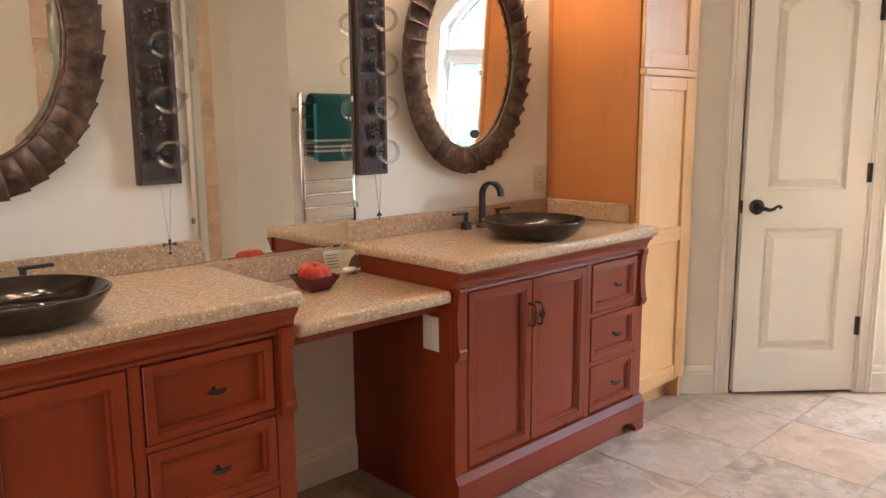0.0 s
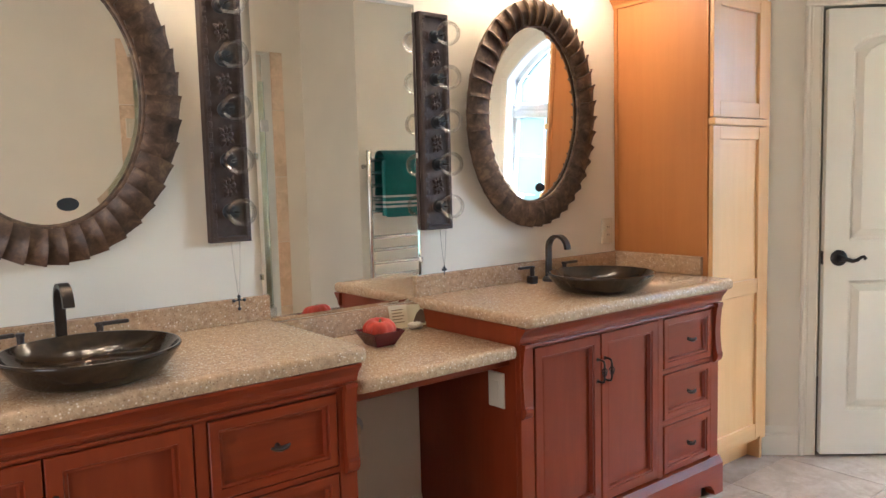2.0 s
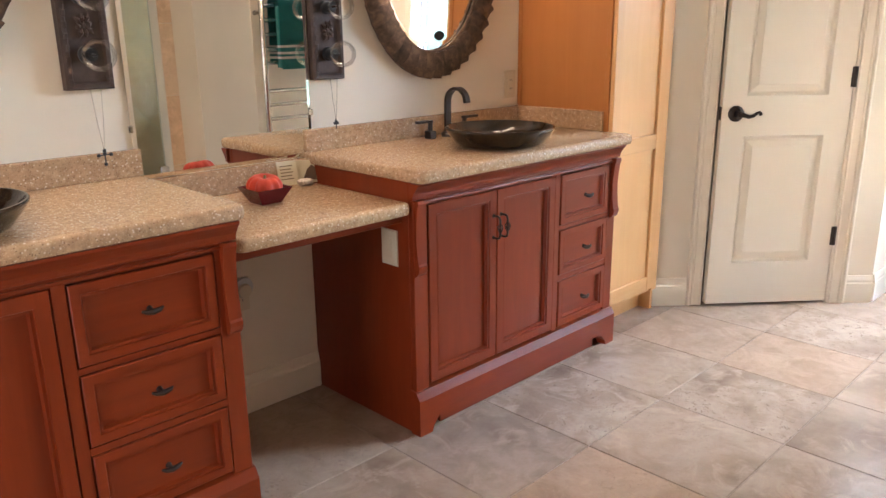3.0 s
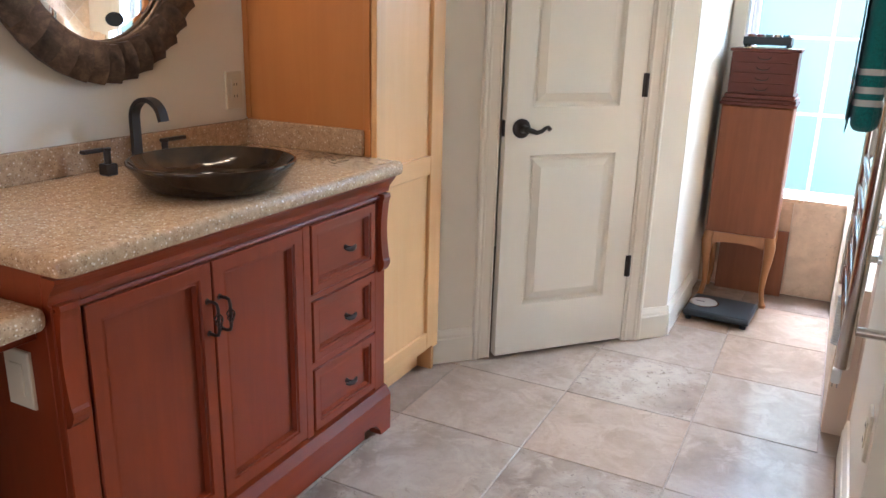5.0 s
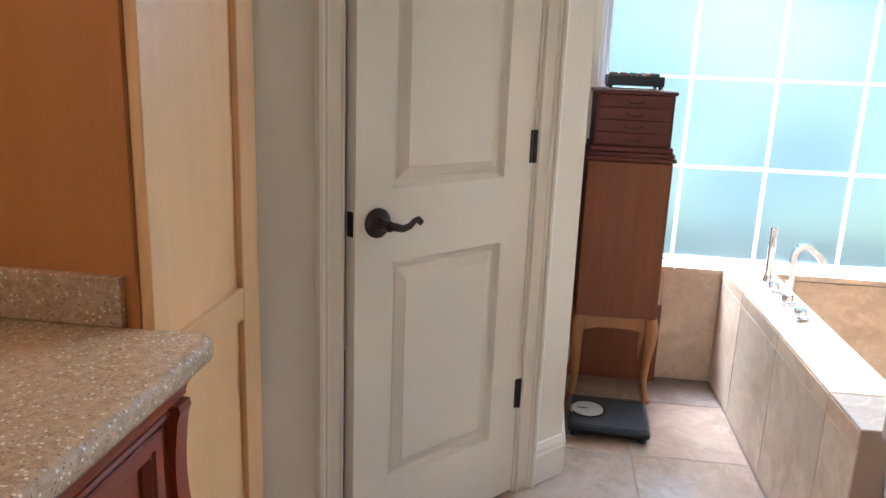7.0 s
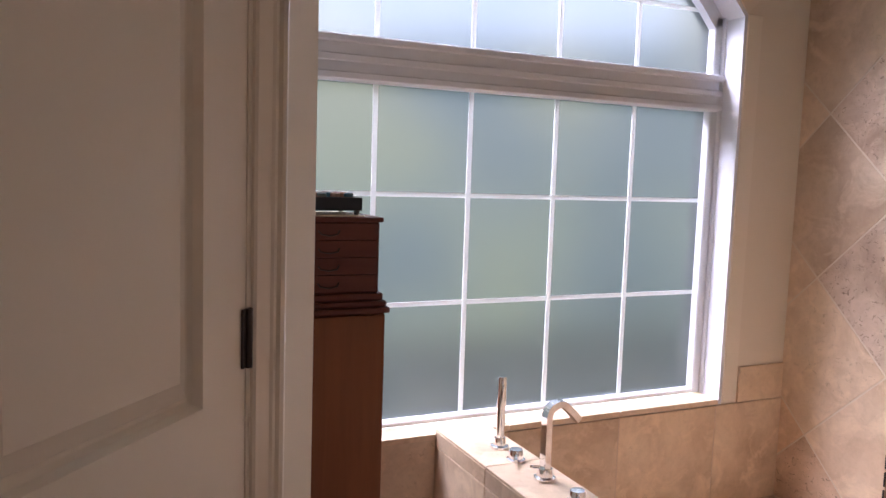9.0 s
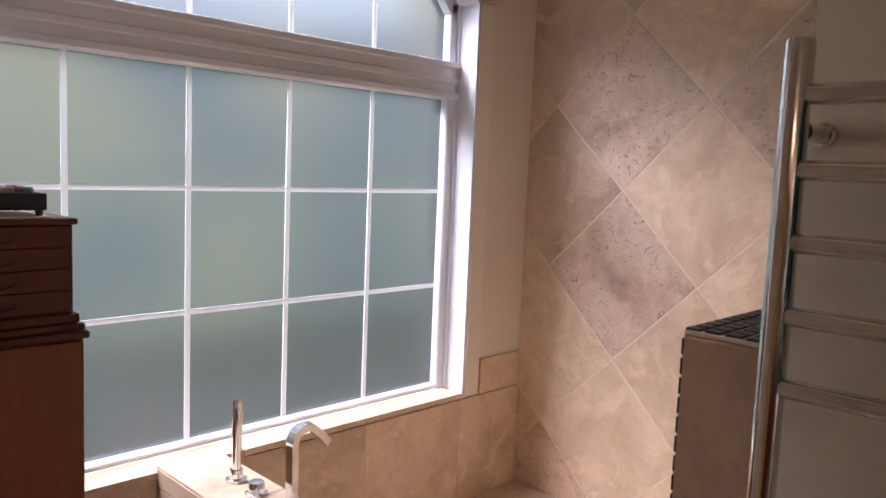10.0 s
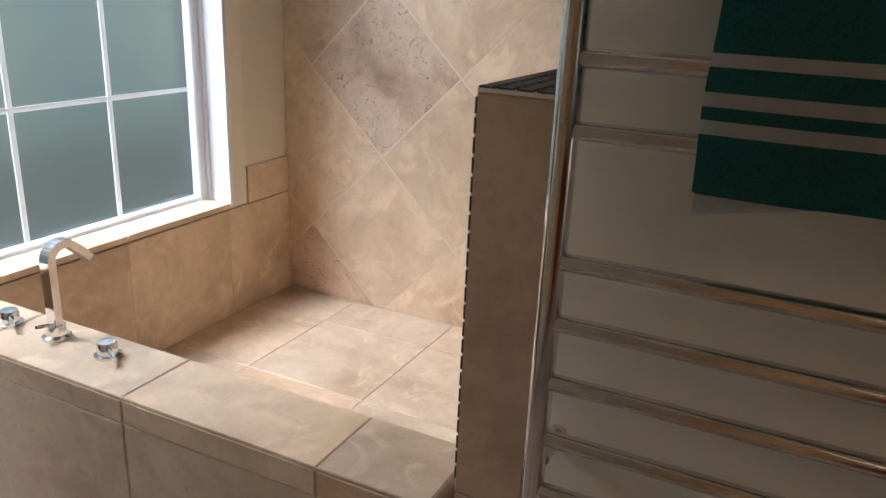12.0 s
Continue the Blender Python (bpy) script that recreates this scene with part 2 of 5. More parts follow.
def make_frosted():
    """Acid-etched pane: part scatters the daylight, part lets the garden through as a blur."""
    m, nt, p = material("frosted pane")
    v = coords(nt)
    n = noise_tex(nt, v, 3, 4)
    fine = noise_tex(nt, v, 220, 2)
    tr = nt.nodes.new("ShaderNodeBsdfTranslucent")
    nt.links.new(ramp(nt, n, [(0.3, (0.075, 0.086, 0.084)), (0.7, (0.09, 0.098, 0.094))]), tr.inputs[0])
    rf = node(nt, "ShaderNodeBsdfRefraction", Roughness=0.5, IOR=1.13)
    rf.inputs[0].default_value = (0.228, 0.244, 0.252, 1)
    gl = node(nt, "ShaderNodeBsdfGlossy", Roughness=0.35)
    mx = nt.nodes.new("ShaderNodeMixShader")
    mx.inputs[0].default_value = 0.86
    nt.links.new(tr.outputs[0], mx.inputs[1])
    nt.links.new(rf.outputs[0], mx.inputs[2])
    m2 = nt.nodes.new("ShaderNodeMixShader")
    m2.inputs[0].default_value = 0.04
    nt.links.new(mx.outputs[0], m2.inputs[1])
    nt.links.new(gl.outputs[0], m2.inputs[2])
    nt.links.new(m2.outputs[0], nt.nodes["Material Output"].inputs[0])
    b = node(nt, "ShaderNodeBump", Strength=0.1, Distance=0.001)
    nt.links.new(fine, b.inputs["Height"])
    nt.links.new(b.outputs[0], tr.inputs["Normal"])
    return m


def make_glow(name, colour, strength):
    m, nt, p = material(name)
    p.inputs["Base Color"].default_value = (0.9, 0.85, 0.75, 1)
    p.inputs["Emission Color"].default_value = (*colour, 1)
    p.inputs["Emission Strength"].default_value = strength
    return m


def make_backdrop():
    """Blurred garden under a bright sky: green and blue-grey below, lighter above."""
    m, nt, p = material("garden and sky")
    v = coords(nt)
    sep = nt.nodes.new("ShaderNodeSeparateXYZ")
    nt.links.new(v, sep.inputs[0])
    mr = node(nt, "ShaderNodeMapRange")
    mr.inputs["From Min"].default_value, mr.inputs["From Max"].default_value = -1.0, 6.0
    nt.links.new(sep.outputs[2], mr.inputs["Value"])
    hgt = ramp(nt, mr.outputs[0], [(0.0, (0.27, 0.36, 0.29)), (0.26, (0.33, 0.43, 0.38)), (0.42, (0.43, 0.51, 0.47)), (0.60, (0.66, 0.70, 0.68)), (1.0, (1.5, 1.6, 1.75))])
    n = noise_tex(nt, v, 0.55, 2)
    g = ramp(nt, n, [(0.36, (0.50, 0.66, 0.78)), (0.48, (0.85, 0.93, 0.95)), (0.60, (1.45, 1.36, 0.95))])
    c = blend(nt, 1.0, hgt, g, 'MULTIPLY')
    em = nt.nodes.new("ShaderNodeEmission")
    em.inputs[1].default_value = BACKDROP
    nt.links.new(c, em.inputs[0])
    nt.links.new(em.outputs[0], nt.nodes["Material Output"].inputs[0])
    m.cycles.emission_sampling = 'FRONT_BACK'
    return m


BANDS = [(1.200, 1.213), (1.162, 1.176), (1.135, 1.149), (1.0, 1.073)]
COUNTER = make_counter()
TEAL = make_towel()


def make_thin_glass():
    """Blown glass too thin to bend the view: clear, with a gloss that grows at the rim."""
    m, nt, p = material("thin clear glass")
    tr = nt.nodes.new("ShaderNodeBsdfTransparent")
    tr.inputs[0].default_value = (0.96, 0.96, 0.95, 1)
    gl = node(nt, "ShaderNodeBsdfGlossy", Roughness=0.02)
    fr = node(nt, "ShaderNodeLayerWeight", Blend=0.3)
    mx = nt.nodes.new("ShaderNodeMixShader")
    less = nt.nodes.new("ShaderNodeMath")
    less.operation = 'MULTIPLY'
    less.inputs[1].default_value = 0.42
    nt.links.new(fr.outputs["Fresnel"], less.inputs[0])
    nt.links.new(less.outputs[0], mx.inputs[0])
    nt.links.new(tr.outputs[0], mx.inputs[1])
    nt.links.new(gl.outputs[0], mx.inputs[2])
    nt.links.new(mx.outputs[0], nt.nodes["Material Output"].inputs[0])
    return m


def make_vinyl():
    """White window vinyl that lets a little daylight through its thin bars."""
    m, nt, p = material("muntin vinyl")
    p.inputs["Base Color"].default_value = (0.80, 0.84, 0.88, 1)
    p.inputs["Roughness"].default_value = 0.3
    tr = nt.nodes.new("ShaderNodeBsdfTranslucent")
    tr.inputs[0].default_value = (0.8, 0.84, 0.86, 1)
    mx = nt.nodes.new("ShaderNodeMixShader")
    mx.inputs[0].default_value = 0.10
    nt.links.new(p.outputs[0], mx.inputs[1])
    nt.links.new(tr.outputs[0], mx.inputs[2])
    nt.links.new(mx.outputs[0], nt.nodes["Material Output"].inputs[0])
    return m


CLEAR = make_thin_glass()
VINYL = make_vinyl()
GREEN_GLASS = make_glass("shower glass", 0.02, (0.80, 0.93, 0.88))
FROSTED = make_frosted()
SHADE = make_glow("lit frosted shade", (1.0, 0.78, 0.52), 2.4)
GARDEN = make_backdrop()


def make_sink():
    m, nt, p = material("dark bronze glass basin")
    v = coords(nt)
    n = noise_tex(nt, v, 9, 5, 0.6, 0.8)
    nt.links.new(ramp(nt, n, [(0.3, (0.012, 0.008, 0.006)), (0.7, (0.050, 0.029, 0.015))]), p.inputs["Base Color"])
    p.inputs["Roughness"].default_value = 0.1
    p.inputs["Specular IOR Level"].default_value = 0.35
    return m


def make_mirror():
    m, nt, p = material("silvered mirror")
    p.inputs["Base Color"].default_value = (0.88, 0.89, 0.87, 1)
    p.inputs["Metallic"].default_value, p.inputs["Roughness"].default_value = 1.0, 0.008
    return m


SINK = make_sink()
MIRROR = make_mirror()

# ---- mesh helpers ----
def add_box(bm, x0, x1, y0, y1, z0, z1, bevel=0.0, seg=1):
    r = bmesh.ops.create_cube(bm, size=1)
    vs = r["verts"]
    for v in vs:
        v.co = Vector((x0 + (v.co.x + 0.5) * (x1 - x0), y0 + (v.co.y + 0.5) * (y1 - y0), z0 + (v.co.z + 0.5) * (z1 - z0)))
    if bevel:
        es = list({e for v in vs for e in v.link_edges})
        bmesh.ops.bevel(bm, geom=es, offset=bevel, segments=seg, affect='EDGES', profile=0.5)
    return bm


def box(x0, x1, y0, y1, z0, z1, bevel=0.002, seg=1):
    return add_box(bmesh.new(), min(x0, x1), max(x0, x1), min(y0, y1), max(y0, y1), min(z0, z1), max(z0, z1), bevel, seg)


def add_prism(bm, pts, place, a, b):
    """pts: outline in 2D; place(u, v, w) -> point; from w = a to w = b."""
    lo = [bm.verts.new(place(u, v, a)) for u, v in pts]
    hi = [bm.verts.new(place(u, v, b)) for u, v in pts]
    bm.faces.new(lo)
    bm.faces.new(hi[::-1])
    n = len(pts)
    for i in range(n):
        bm.faces.new((lo[i], hi[i], hi[(i + 1) % n], lo[(i + 1) % n]))
    return bm


def on_x(u, v, w):
    return (w, u, v)


def on_y(u, v, w):
    return (u, w, v)


def on_z(u, v, w):
    return (u, v, w)


def prism(pts, place, a, b):
    return add_prism(bmesh.new(), pts, place, a, b)


def add_lathe(bm, profile, centre=(0, 0, 0), seg=24, axis='z', sx=1.0, sy=1.0):
    rings = []
    for r, h in profile:
        ring = []
        for i in range(seg):
            a = 2 * math.pi * i / seg
            p = (r * sx * math.cos(a), r * sy * math.sin(a), h)
            if axis == 'y':
                p = (p[0], h, p[1])
            elif axis == 'x':
                p = (h, p[0], p[1])
            ring.append(bm.verts.new(Vector(p) + Vector(centre)))
        rings.append(ring)
    for a, b in zip(rings, rings[1:]):
        for i in range(seg):
            j = (i + 1) % seg
            bm.faces.new((a[i], a[j], b[j], b[i]))
    bm.faces.new(rings[0][::-1])
    bm.faces.new(rings[-1])
    return bm


def lathe(profile, centre=(0, 0, 0), seg=24, axis='z', sx=1.0, sy=1.0):
    return add_lathe(bmesh.new(), profile, centre, seg, axis, sx, sy)


def add_tube(bm, pts, radius, seg=10, flat=None):
    """A swept tube; flat=(half width, half depth) gives a ribbon section instead of a round one."""
    pts = [Vector(p) for p in pts]
    rings = []
    side = None
    for i, p in enumerate(pts):
        d = (pts[min(i + 1, len(pts) - 1)] - pts[max(i - 1, 0)]).normalized()
        if side is None:
            ref = Vector((1, 0, 0)) if abs(d.x) < 0.9 else Vector((0, 0, 1))
            side = (ref - d * ref.dot(d)).normalized()
        else:
            side = (side - d * side.dot(d)).normalized()
        up = d.cross(side)
        r = radius[i] if isinstance(radius, (list, tuple)) else radius
        if flat:
            offs = [(flat[0], flat[1]), (-flat[0], flat[1]), (-flat[0], -flat[1]), (flat[0], -flat[1])]
        else:
            offs = [(r * math.cos(2 * math.pi * k / seg), r * math.sin(2 * math.pi * k / seg)) for k in range(seg)]
        rings.append([bm.verts.new(p + side * a + up * b) for a, b in offs])
    n = len(rings[0])
    for a, b in zip(rings, rings[1:]):
        for i in range(n):
            j = (i + 1) % n
            bm.faces.new((a[i], a[j], b[j], b[i]))
    bm.faces.new(rings[0][::-1])
    bm.faces.new(rings[-1])
    return bm


def tube(pts, radius, seg=10, flat=None):
    return add_tube(bmesh.new(), pts, radius, seg, flat)


def part(name, bm, mat, parent=None, label="", smooth=False, m=None):
    bmesh.ops.recalc_face_normals(bm, faces=bm.faces)
    me = bpy.data.meshes.new(name)
    if smooth:
        for f in bm.faces:
            f.smooth = True
        for e in bm.edges:
            if len(e.link_faces) == 2 and e.calc_face_angle(0) > 0.7:
                e.smooth = False
    bm.to_mesh(me)
    bm.free()
    me.materials.append(mat)
    ob = new(name, me)
    if parent:
        ob.parent = parent
        ob.matrix_parent_inverse = parent.matrix_world.inverted() if parent.type != 'EMPTY' else Matrix()
    if m is not None:
        ob.matrix_basis = m
    if label:
        tagged(ob, label)
    return ob


def thing(name, label, category, group="", kind="", at=None):
    ob = new(name)
    ob.empty_display_size = 0.1
    if at is not None:
        ob.matrix_basis = at
    return tagged(ob, label, category, group, kind)


def structure(name, bm, mat, label, category="", smooth=False, m=None):
    ob = part(name, bm, mat, None, "", smooth, m)
    return tagged(ob, label, category or name.split("_")[0], "", "structure")


def arc(cx, cz, r, a0, a1, n):
    return [(cx + r * math.cos(radians(a0 + (a1 - a0) * i / n)), cz + r * math.sin(radians(a0 + (a1 - a0) * i / n))) for i in range(n + 1)]


# ---- plan ----
TOP = 2.75                       # ceiling
WEST, EAST = -1.6, 4.726         # end wall, window wall
SOUTH = -1.90                    # face of the towel wall and the half wall
BACK = -3.37                     # tiled wall behind tub and shower
DECK = 0.507                     # top of the tub surround
C45 = Matrix.Translation((3.096, -0.455, 0)) @ Matrix.Rotation(math.atan2(-0.749, 0.78), 4, 'Z')   # along the slanted wall; +y of it is the far side
ALC = -1.192                     # alcove side wall
SLANT = 1.063                    # its length
D0, D1, DOOR_TOP = 0.252, 0.846, 2.005

structure("floor", box(WEST - 0.2, EAST + 0.2, BACK - 0.2, 0.2, -0.1, -0.0025, 0), GROUT, "sanded beige grout bed under stone floor tiles")
structure("ceiling", box(WEST - 0.2, EAST + 0.3, BACK - 0.2, 0.2, TOP, TOP + 0.1, 0), CEIL, "flat white painted bathroom ceiling")
structure("wall_north", box(WEST - 0.15, 3.30, 0, 0.15, 0, TOP, 0), WALL, "cream painted wall behind the two vanities")
# unseen end wall; its opening is added to hold the fill lamp
bm = bmesh.new()
add_box(bm, WEST - 0.15, WEST, BACK - 0.15, -1.85, 0, TOP)
add_box(bm, WEST - 0.15, WEST, -0.85, 0, 0, TOP)
add_box(bm, WEST - 0.15, WEST, -1.85, -0.85, 2.05, TOP)
structure("wall_west", bm, WALL, "plain cream painted end wall with an added opening")
structure("wall_south", box(WEST, EAST + 0.12, BACK - 0.15, BACK - 0.012, 0, TOP, 0), WALL, "cream wall carrying the tiled tub surround")

# slanted wall around the door, and the short alcove wall
bm = bmesh.new()
add_box(bm, 0, D0 - 0.015, 0, 0.12, 0, TOP)
add_box(bm, D1 + 0.015, SLANT, 0, 0.12, 0, TOP)
add_box(bm, D0 - 0.015, D1 + 0.015, 0, 0.12, DOOR_TOP + 0.015, TOP)
structure("wall_slanted", bm, WALL, "cream painted slanted wall with a door opening", "wall", m=C45)
structure("wall_behind_cabinet", box(3.078, 3.18, -0.455, 0, 0, TOP, 0), WALL, "short cream return wall beside the tall cabinet", "wall")
structure("wall_alcove", prism([(3.868, ALC), (EAST + 0.12, ALC), (EAST + 0.12, ALC + 0.11), (3.955, ALC + 0.11)], on_z, 0, TOP), WALL, "cream side wall of the window alcove", "wall")
# unseen closing walls of the closet, added to keep daylight from the door gaps
structure("wall_closet_end", box(EAST, EAST + 0.15, -1.07, 0.12, 0, TOP, 0), WALL, "unseen plain closet end wall that blocks daylight", "wall")
structure("wall_closet", box(3.31, EAST, 0.0, 0.12, 0, TOP, 0), WALL, "unseen plain closet wall closing the space behind the door", "wall")

# window wall with its arched opening
WY0, WY1 = -1.268, -3.040        # opening
WZ0, SPRING, RISE = 0.475, 1.95, 0.40
WMID, WHALF = (WY0 + WY1) / 2, (WY0 - WY1) / 2


def arch_z(y, inset=0.0):
    h = WHALF - inset
    rise = RISE - inset * 0.3
    r = (h * h + rise * rise) / (2 * rise)
    d = min(abs(y - WMID), h)
    return SPRING + rise - r + math.sqrt(max(r * r - d * d, 0))


bm = bmesh.new()
X0, X1 = EAST, EAST + 0.22
add_box(bm, X0, X1, BACK - 0.15, WY1, 0, TOP)
add_box(bm, X0, X1, WY0, -1.07, 0, TOP)
add_box(bm, X0, X1, WY1, WY0, 0, WZ0)
N = 28
ys = [WY1 + (WY0 - WY1) * i / N for i in range(N + 1)]
add_prism(bm, [(y, arch_z(y)) for y in ys] + [(WY0, TOP), (WY1, TOP)], on_x, X0, X1)
structure("wall_east", bm, WALL, "cream wall with a large arched window opening")

# short wall carrying the towel warmer, and the shower wall set back beyond it
SHY = -2.60                      # face of the shower wall
TWX = 2.435                      # free end of the towel wall
SH0, SH1, SH_TOP = 1.285, 2.195, 2.19
structure("wall_towel", box(TWX, 3.135, SOUTH - 0.13, SOUTH, 0, TOP, 0), WALL, "cream wall carrying the towel warmer", "wall")
structure("wall_return", box(TWX, TWX + 0.13, SHY, SOUTH - 0.13, 0, TOP, 0), WALL, "cream return wall between shower and towel wall", "wall")
bm = bmesh.new()
add_box(bm, WEST, SH0, SHY - 0.13, SHY, 0, TOP)
add_box(bm, SH1, TWX + 0.13, SHY - 0.13, SHY, 0, TOP)
add_box(bm, SH0, SH1, SHY - 0.13, SHY, SH_TOP, TOP)
structure("wall_shower", bm, WALL, "cream wall with the tiled shower opening", "wall")
structure("wall_shower_end", box(0.85, 0.98, BACK, SHY - 0.13, 0, TOP, 0), WALL, "cream end wall of the shower", "wall")

# ---- trim ----
def baseboard(x0, x1, face, m=None, label="cream moulded baseboard"):
    """Runs along local x on the plane y = face, standing out towards -y."""
    h = 0.135
    prof = [(face, 0.0), (face - 0.016, 0.0), (face - 0.016, h * 0.72), (face - 0.012, h * 0.76), (face - 0.012, h * 0.84), (face - 0.006, h), (face, h)]
    bm = prism(prof, lambda u, v, w: (w, u, v), x0, x1)
    return structure("baseboard", bm, TRIM, label, "baseboard", m=m)


baseboard(0.868, 1.468, 0.0)
baseboard(0.0, D0 - 0.088, 0.0, C45)
baseboard(D1 + 0.088, SLANT, 0.0, C45)
baseboard(3.872, 4.455, ALC)
TURN = pose(0, 0, 0, 0, 0, 180)
baseboard(-3.13, -TWX, 1.90, TURN)
baseboard(-SH0 + 0.10, 1.6, -SHY, TURN)

# door casing on the slanted wall
CASE = [(0.0, 0.0), (0.0, -0.009), (0.003, -0.013), (0.008, -0.0135), (0.011, -0.010), (0.015, -0.0095), (0.042, -0.012), (0.046, -0.016), (0.051, -0.017), (0.053, -0.0145), (0.056, -0.0145), (0.058, -0.021), (0.066, -0.024), (0.073, -0.022), (0.074, 0.0)]
casing = tagged(part("door_casing", prism([(D0 - 0.012 - u, v) for u, v in CASE], on_z, 0, DOOR_TOP + 0.012), TRIM, None, "", m=C45), "cream moulded door casing around the closet door", "door casing", "", "structure")
part("casing_leg", prism([(D1 + 0.012 + u, v) for u, v in CASE], on_z, 0, DOOR_TOP + 0.012), TRIM, casing)
part("casing_head", prism([(DOOR_TOP + 0.012 + u, v) for u, v in CASE], lambda u, v, w: (w, v, u), D0 - 0.086, D1 + 0.086), TRIM, casing)
part("door_jamb", box(D0 - 0.0145, D0 - 0.009, -0.004, 0.12, 0, DOOR_TOP + 0.012, 0.001), TRIM, casing)
part("door_jamb", box(D1 + 0.002, D1 + 0.013, -0.004, 0.12, 0, DOOR_TOP + 0.012, 0.001), TRIM, casing)
for c in casing.children:
    c.matrix_parent_inverse = Matrix()

# door leaf, swung a little open on the hinges at its far side
DW = D1 - D0 - 0.004
door = tagged(thing("door_1", "", ""), "cream two-panel arch-top door standing slightly ajar", "door", "", "structure")
door.matrix_basis = C45 @ pose(D1 - 0.002, 0, 0, 0, 0, 2.6)


def arched(u0, u1, v0, v1, rise, n=14):
    """Outline with a low arch with shoulders on top."""
    pts = [(u0, v0), (u1, v0), (u1, v1)]
    m, h = (u0 + u1) / 2, (u1 - u0) / 2
    for i in range(1, n):
        a = math.pi * i / n
        u = m + h * 0.92 * math.cos(a)
        pts.append((u, v1 + rise * math.sin(a) ** 0.9))
    pts.append((u0, v1))
    return pts


def shrink(pts, d):
    mu = (max(p[0] for p in pts) + min(p[0] for p in pts)) / 2
    mv = (max(p[1] for p in pts) + min(p[1] for p in pts)) / 2
    hu = (max(p[0] for p in pts) - min(p[0] for p in pts)) / 2
    hv = (max(p[1] for p in pts) - min(p[1] for p in pts)) / 2
    return [(mu + (u - mu) * (hu - d) / hu, mv + (v - mv) * (hv - d) / hv) for u, v in pts]


def leaf_mesh():
    bm = bmesh.new()
    f, b = -0.004, 0.036
    add_box(bm, -DW, 0, f + 0.0175, b, 0.012, DOOR_TOP - 0.003, 0.001)
    s = 0.108
    # stiles and rails, proud of the sunk panels
    for x0, x1, z0, z1 in ((-DW, -DW + s, 0.012, DOOR_TOP - 0.003), (-s, 0, 0.012, DOOR_TOP - 0.003),
                           (-DW + s, -s, 0.012, 0.216), (-DW + s, -s, 0.812, 0.992)):
        add_box(bm, x0, x1, f, f + 0.018, z0, z1)
    top = arched(-DW + s, -s, 0.992, 1.83, 0.075)
    curve = [p for p in top[2:]]
    add_prism(bm, [(-s, DOOR_TOP - 0.003)] + curve + [(-DW + s, DOOR_TOP - 0.003)], on_y, f, f + 0.018)
    for outline in (arched(-DW + s, -s, 0.216, 0.812, 0.0), top):
        rings = [(0.0, f), (0.002, f + 0.004), (0.006, f + 0.0125), (0.013, f + 0.0165), (0.019, f + 0.0165), (0.022, f + 0.0135), (0.046, f + 0.0035), (0.048, f + 0.002)]
        loops = [[bm.verts.new((u, d, v)) for u, v in shrink(outline, k)] for k, d in rings]
        n = len(outline)
        for a, c in zip(loops, loops[1:]):
            for i in range(n):
                bm.faces.new((a[i], a[(i + 1) % n], c[(i + 1) % n], c[i]))
        bm.faces.new(loops[-1])
    return bm


part("door_leaf", leaf_mesh(), TRIM, door)
hu = -DW + 0.062
handle = part("door_handle", lathe([(0.036, 0), (0.036, -0.006), (0.028, -0.014), (0.016, -0.016), (0.013, -0.03), (0.013, -0.052), (0.004, -0.056)], (hu, -0.004, 0.915), 24, 'y'), BRONZE, door, "dark bronze lever handle", True)
lever = [(hu, -0.05, 0.915), (hu + 0.02, -0.052, 0.911), (hu + 0.04, -0.052, 0.905), (hu + 0.06, -0.052, 0.909), (hu + 0.076, -0.052, 0.921), (hu + 0.088, -0.052, 0.924), (hu + 0.095, -0.052, 0.917), (hu + 0.089, -0.052, 0.911)]
lv = part("lever", tube(lever, [0.011, 0.010, 0.009, 0.008, 0.007, 0.007, 0.008, 0.006], 10), BRONZE, handle, "", True)
lv.matrix_parent_inverse = Matrix()
part("latch_plate", box(-DW - 0.0015, -DW + 0.001, 0.004, 0.028, 0.885, 0.945, 0.0005), BRONZE, door)
for z in (0.335, 1.07, 1.80):
    hg = part("hinge", lathe([(0.0065, z - 0.045), (0.0065, z + 0.045)], (0.003, -0.008, 0), 12), BRONZE, door, "dark bronze butt hinge", True)
    hl = part("hinge_leaf", box(-0.012, 0.014, -0.008, -0.0035, z - 0.045, z + 0.045, 0.001), BRONZE, hg)
    hl.matrix_parent_inverse = Matrix()

# ---- window ----
GX = 4.85
window = tagged(thing("window_1", "", ""), "large white arched window with frosted grid panes", "window", "", "structure")
COLS = [-1.311 - 0.335 * i for i in range(6)]
ROWS = [0.515, 0.896, 1.256, 1.600]
# sash frame and the deep mullion under the arch
FY0, FY1 = WY0, WY1
part("window_frame", box(GX - 0.035, GX + 0.03, FY0 - 0.001, COLS[0] + 0.0, WZ0 + 0.02, SPRING, 0.005), WINDOW_PAINT, window)
part("window_frame", box(GX - 0.035, GX + 0.03, COLS[-1], FY1 + 0.001, WZ0 + 0.02, SPRING, 0.005), WINDOW_PAINT, window)
part("window_frame", box(GX - 0.035, GX + 0.03, COLS[0], COLS[-1], WZ0 + 0.02, ROWS[0], 0.005), WINDOW_PAINT, window)
part("inner_stop", box(GX - 0.05, GX - 0.033, FY0 - 0.001, FY0 - 0.022, WZ0 + 0.02, SPRING, 0.004), WINDOW_PAINT, window)
part("inner_stop", box(GX - 0.05, GX - 0.033, FY1 + 0.022, FY1 + 0.001, WZ0 + 0.02, SPRING, 0.004), WINDOW_PAINT, window)
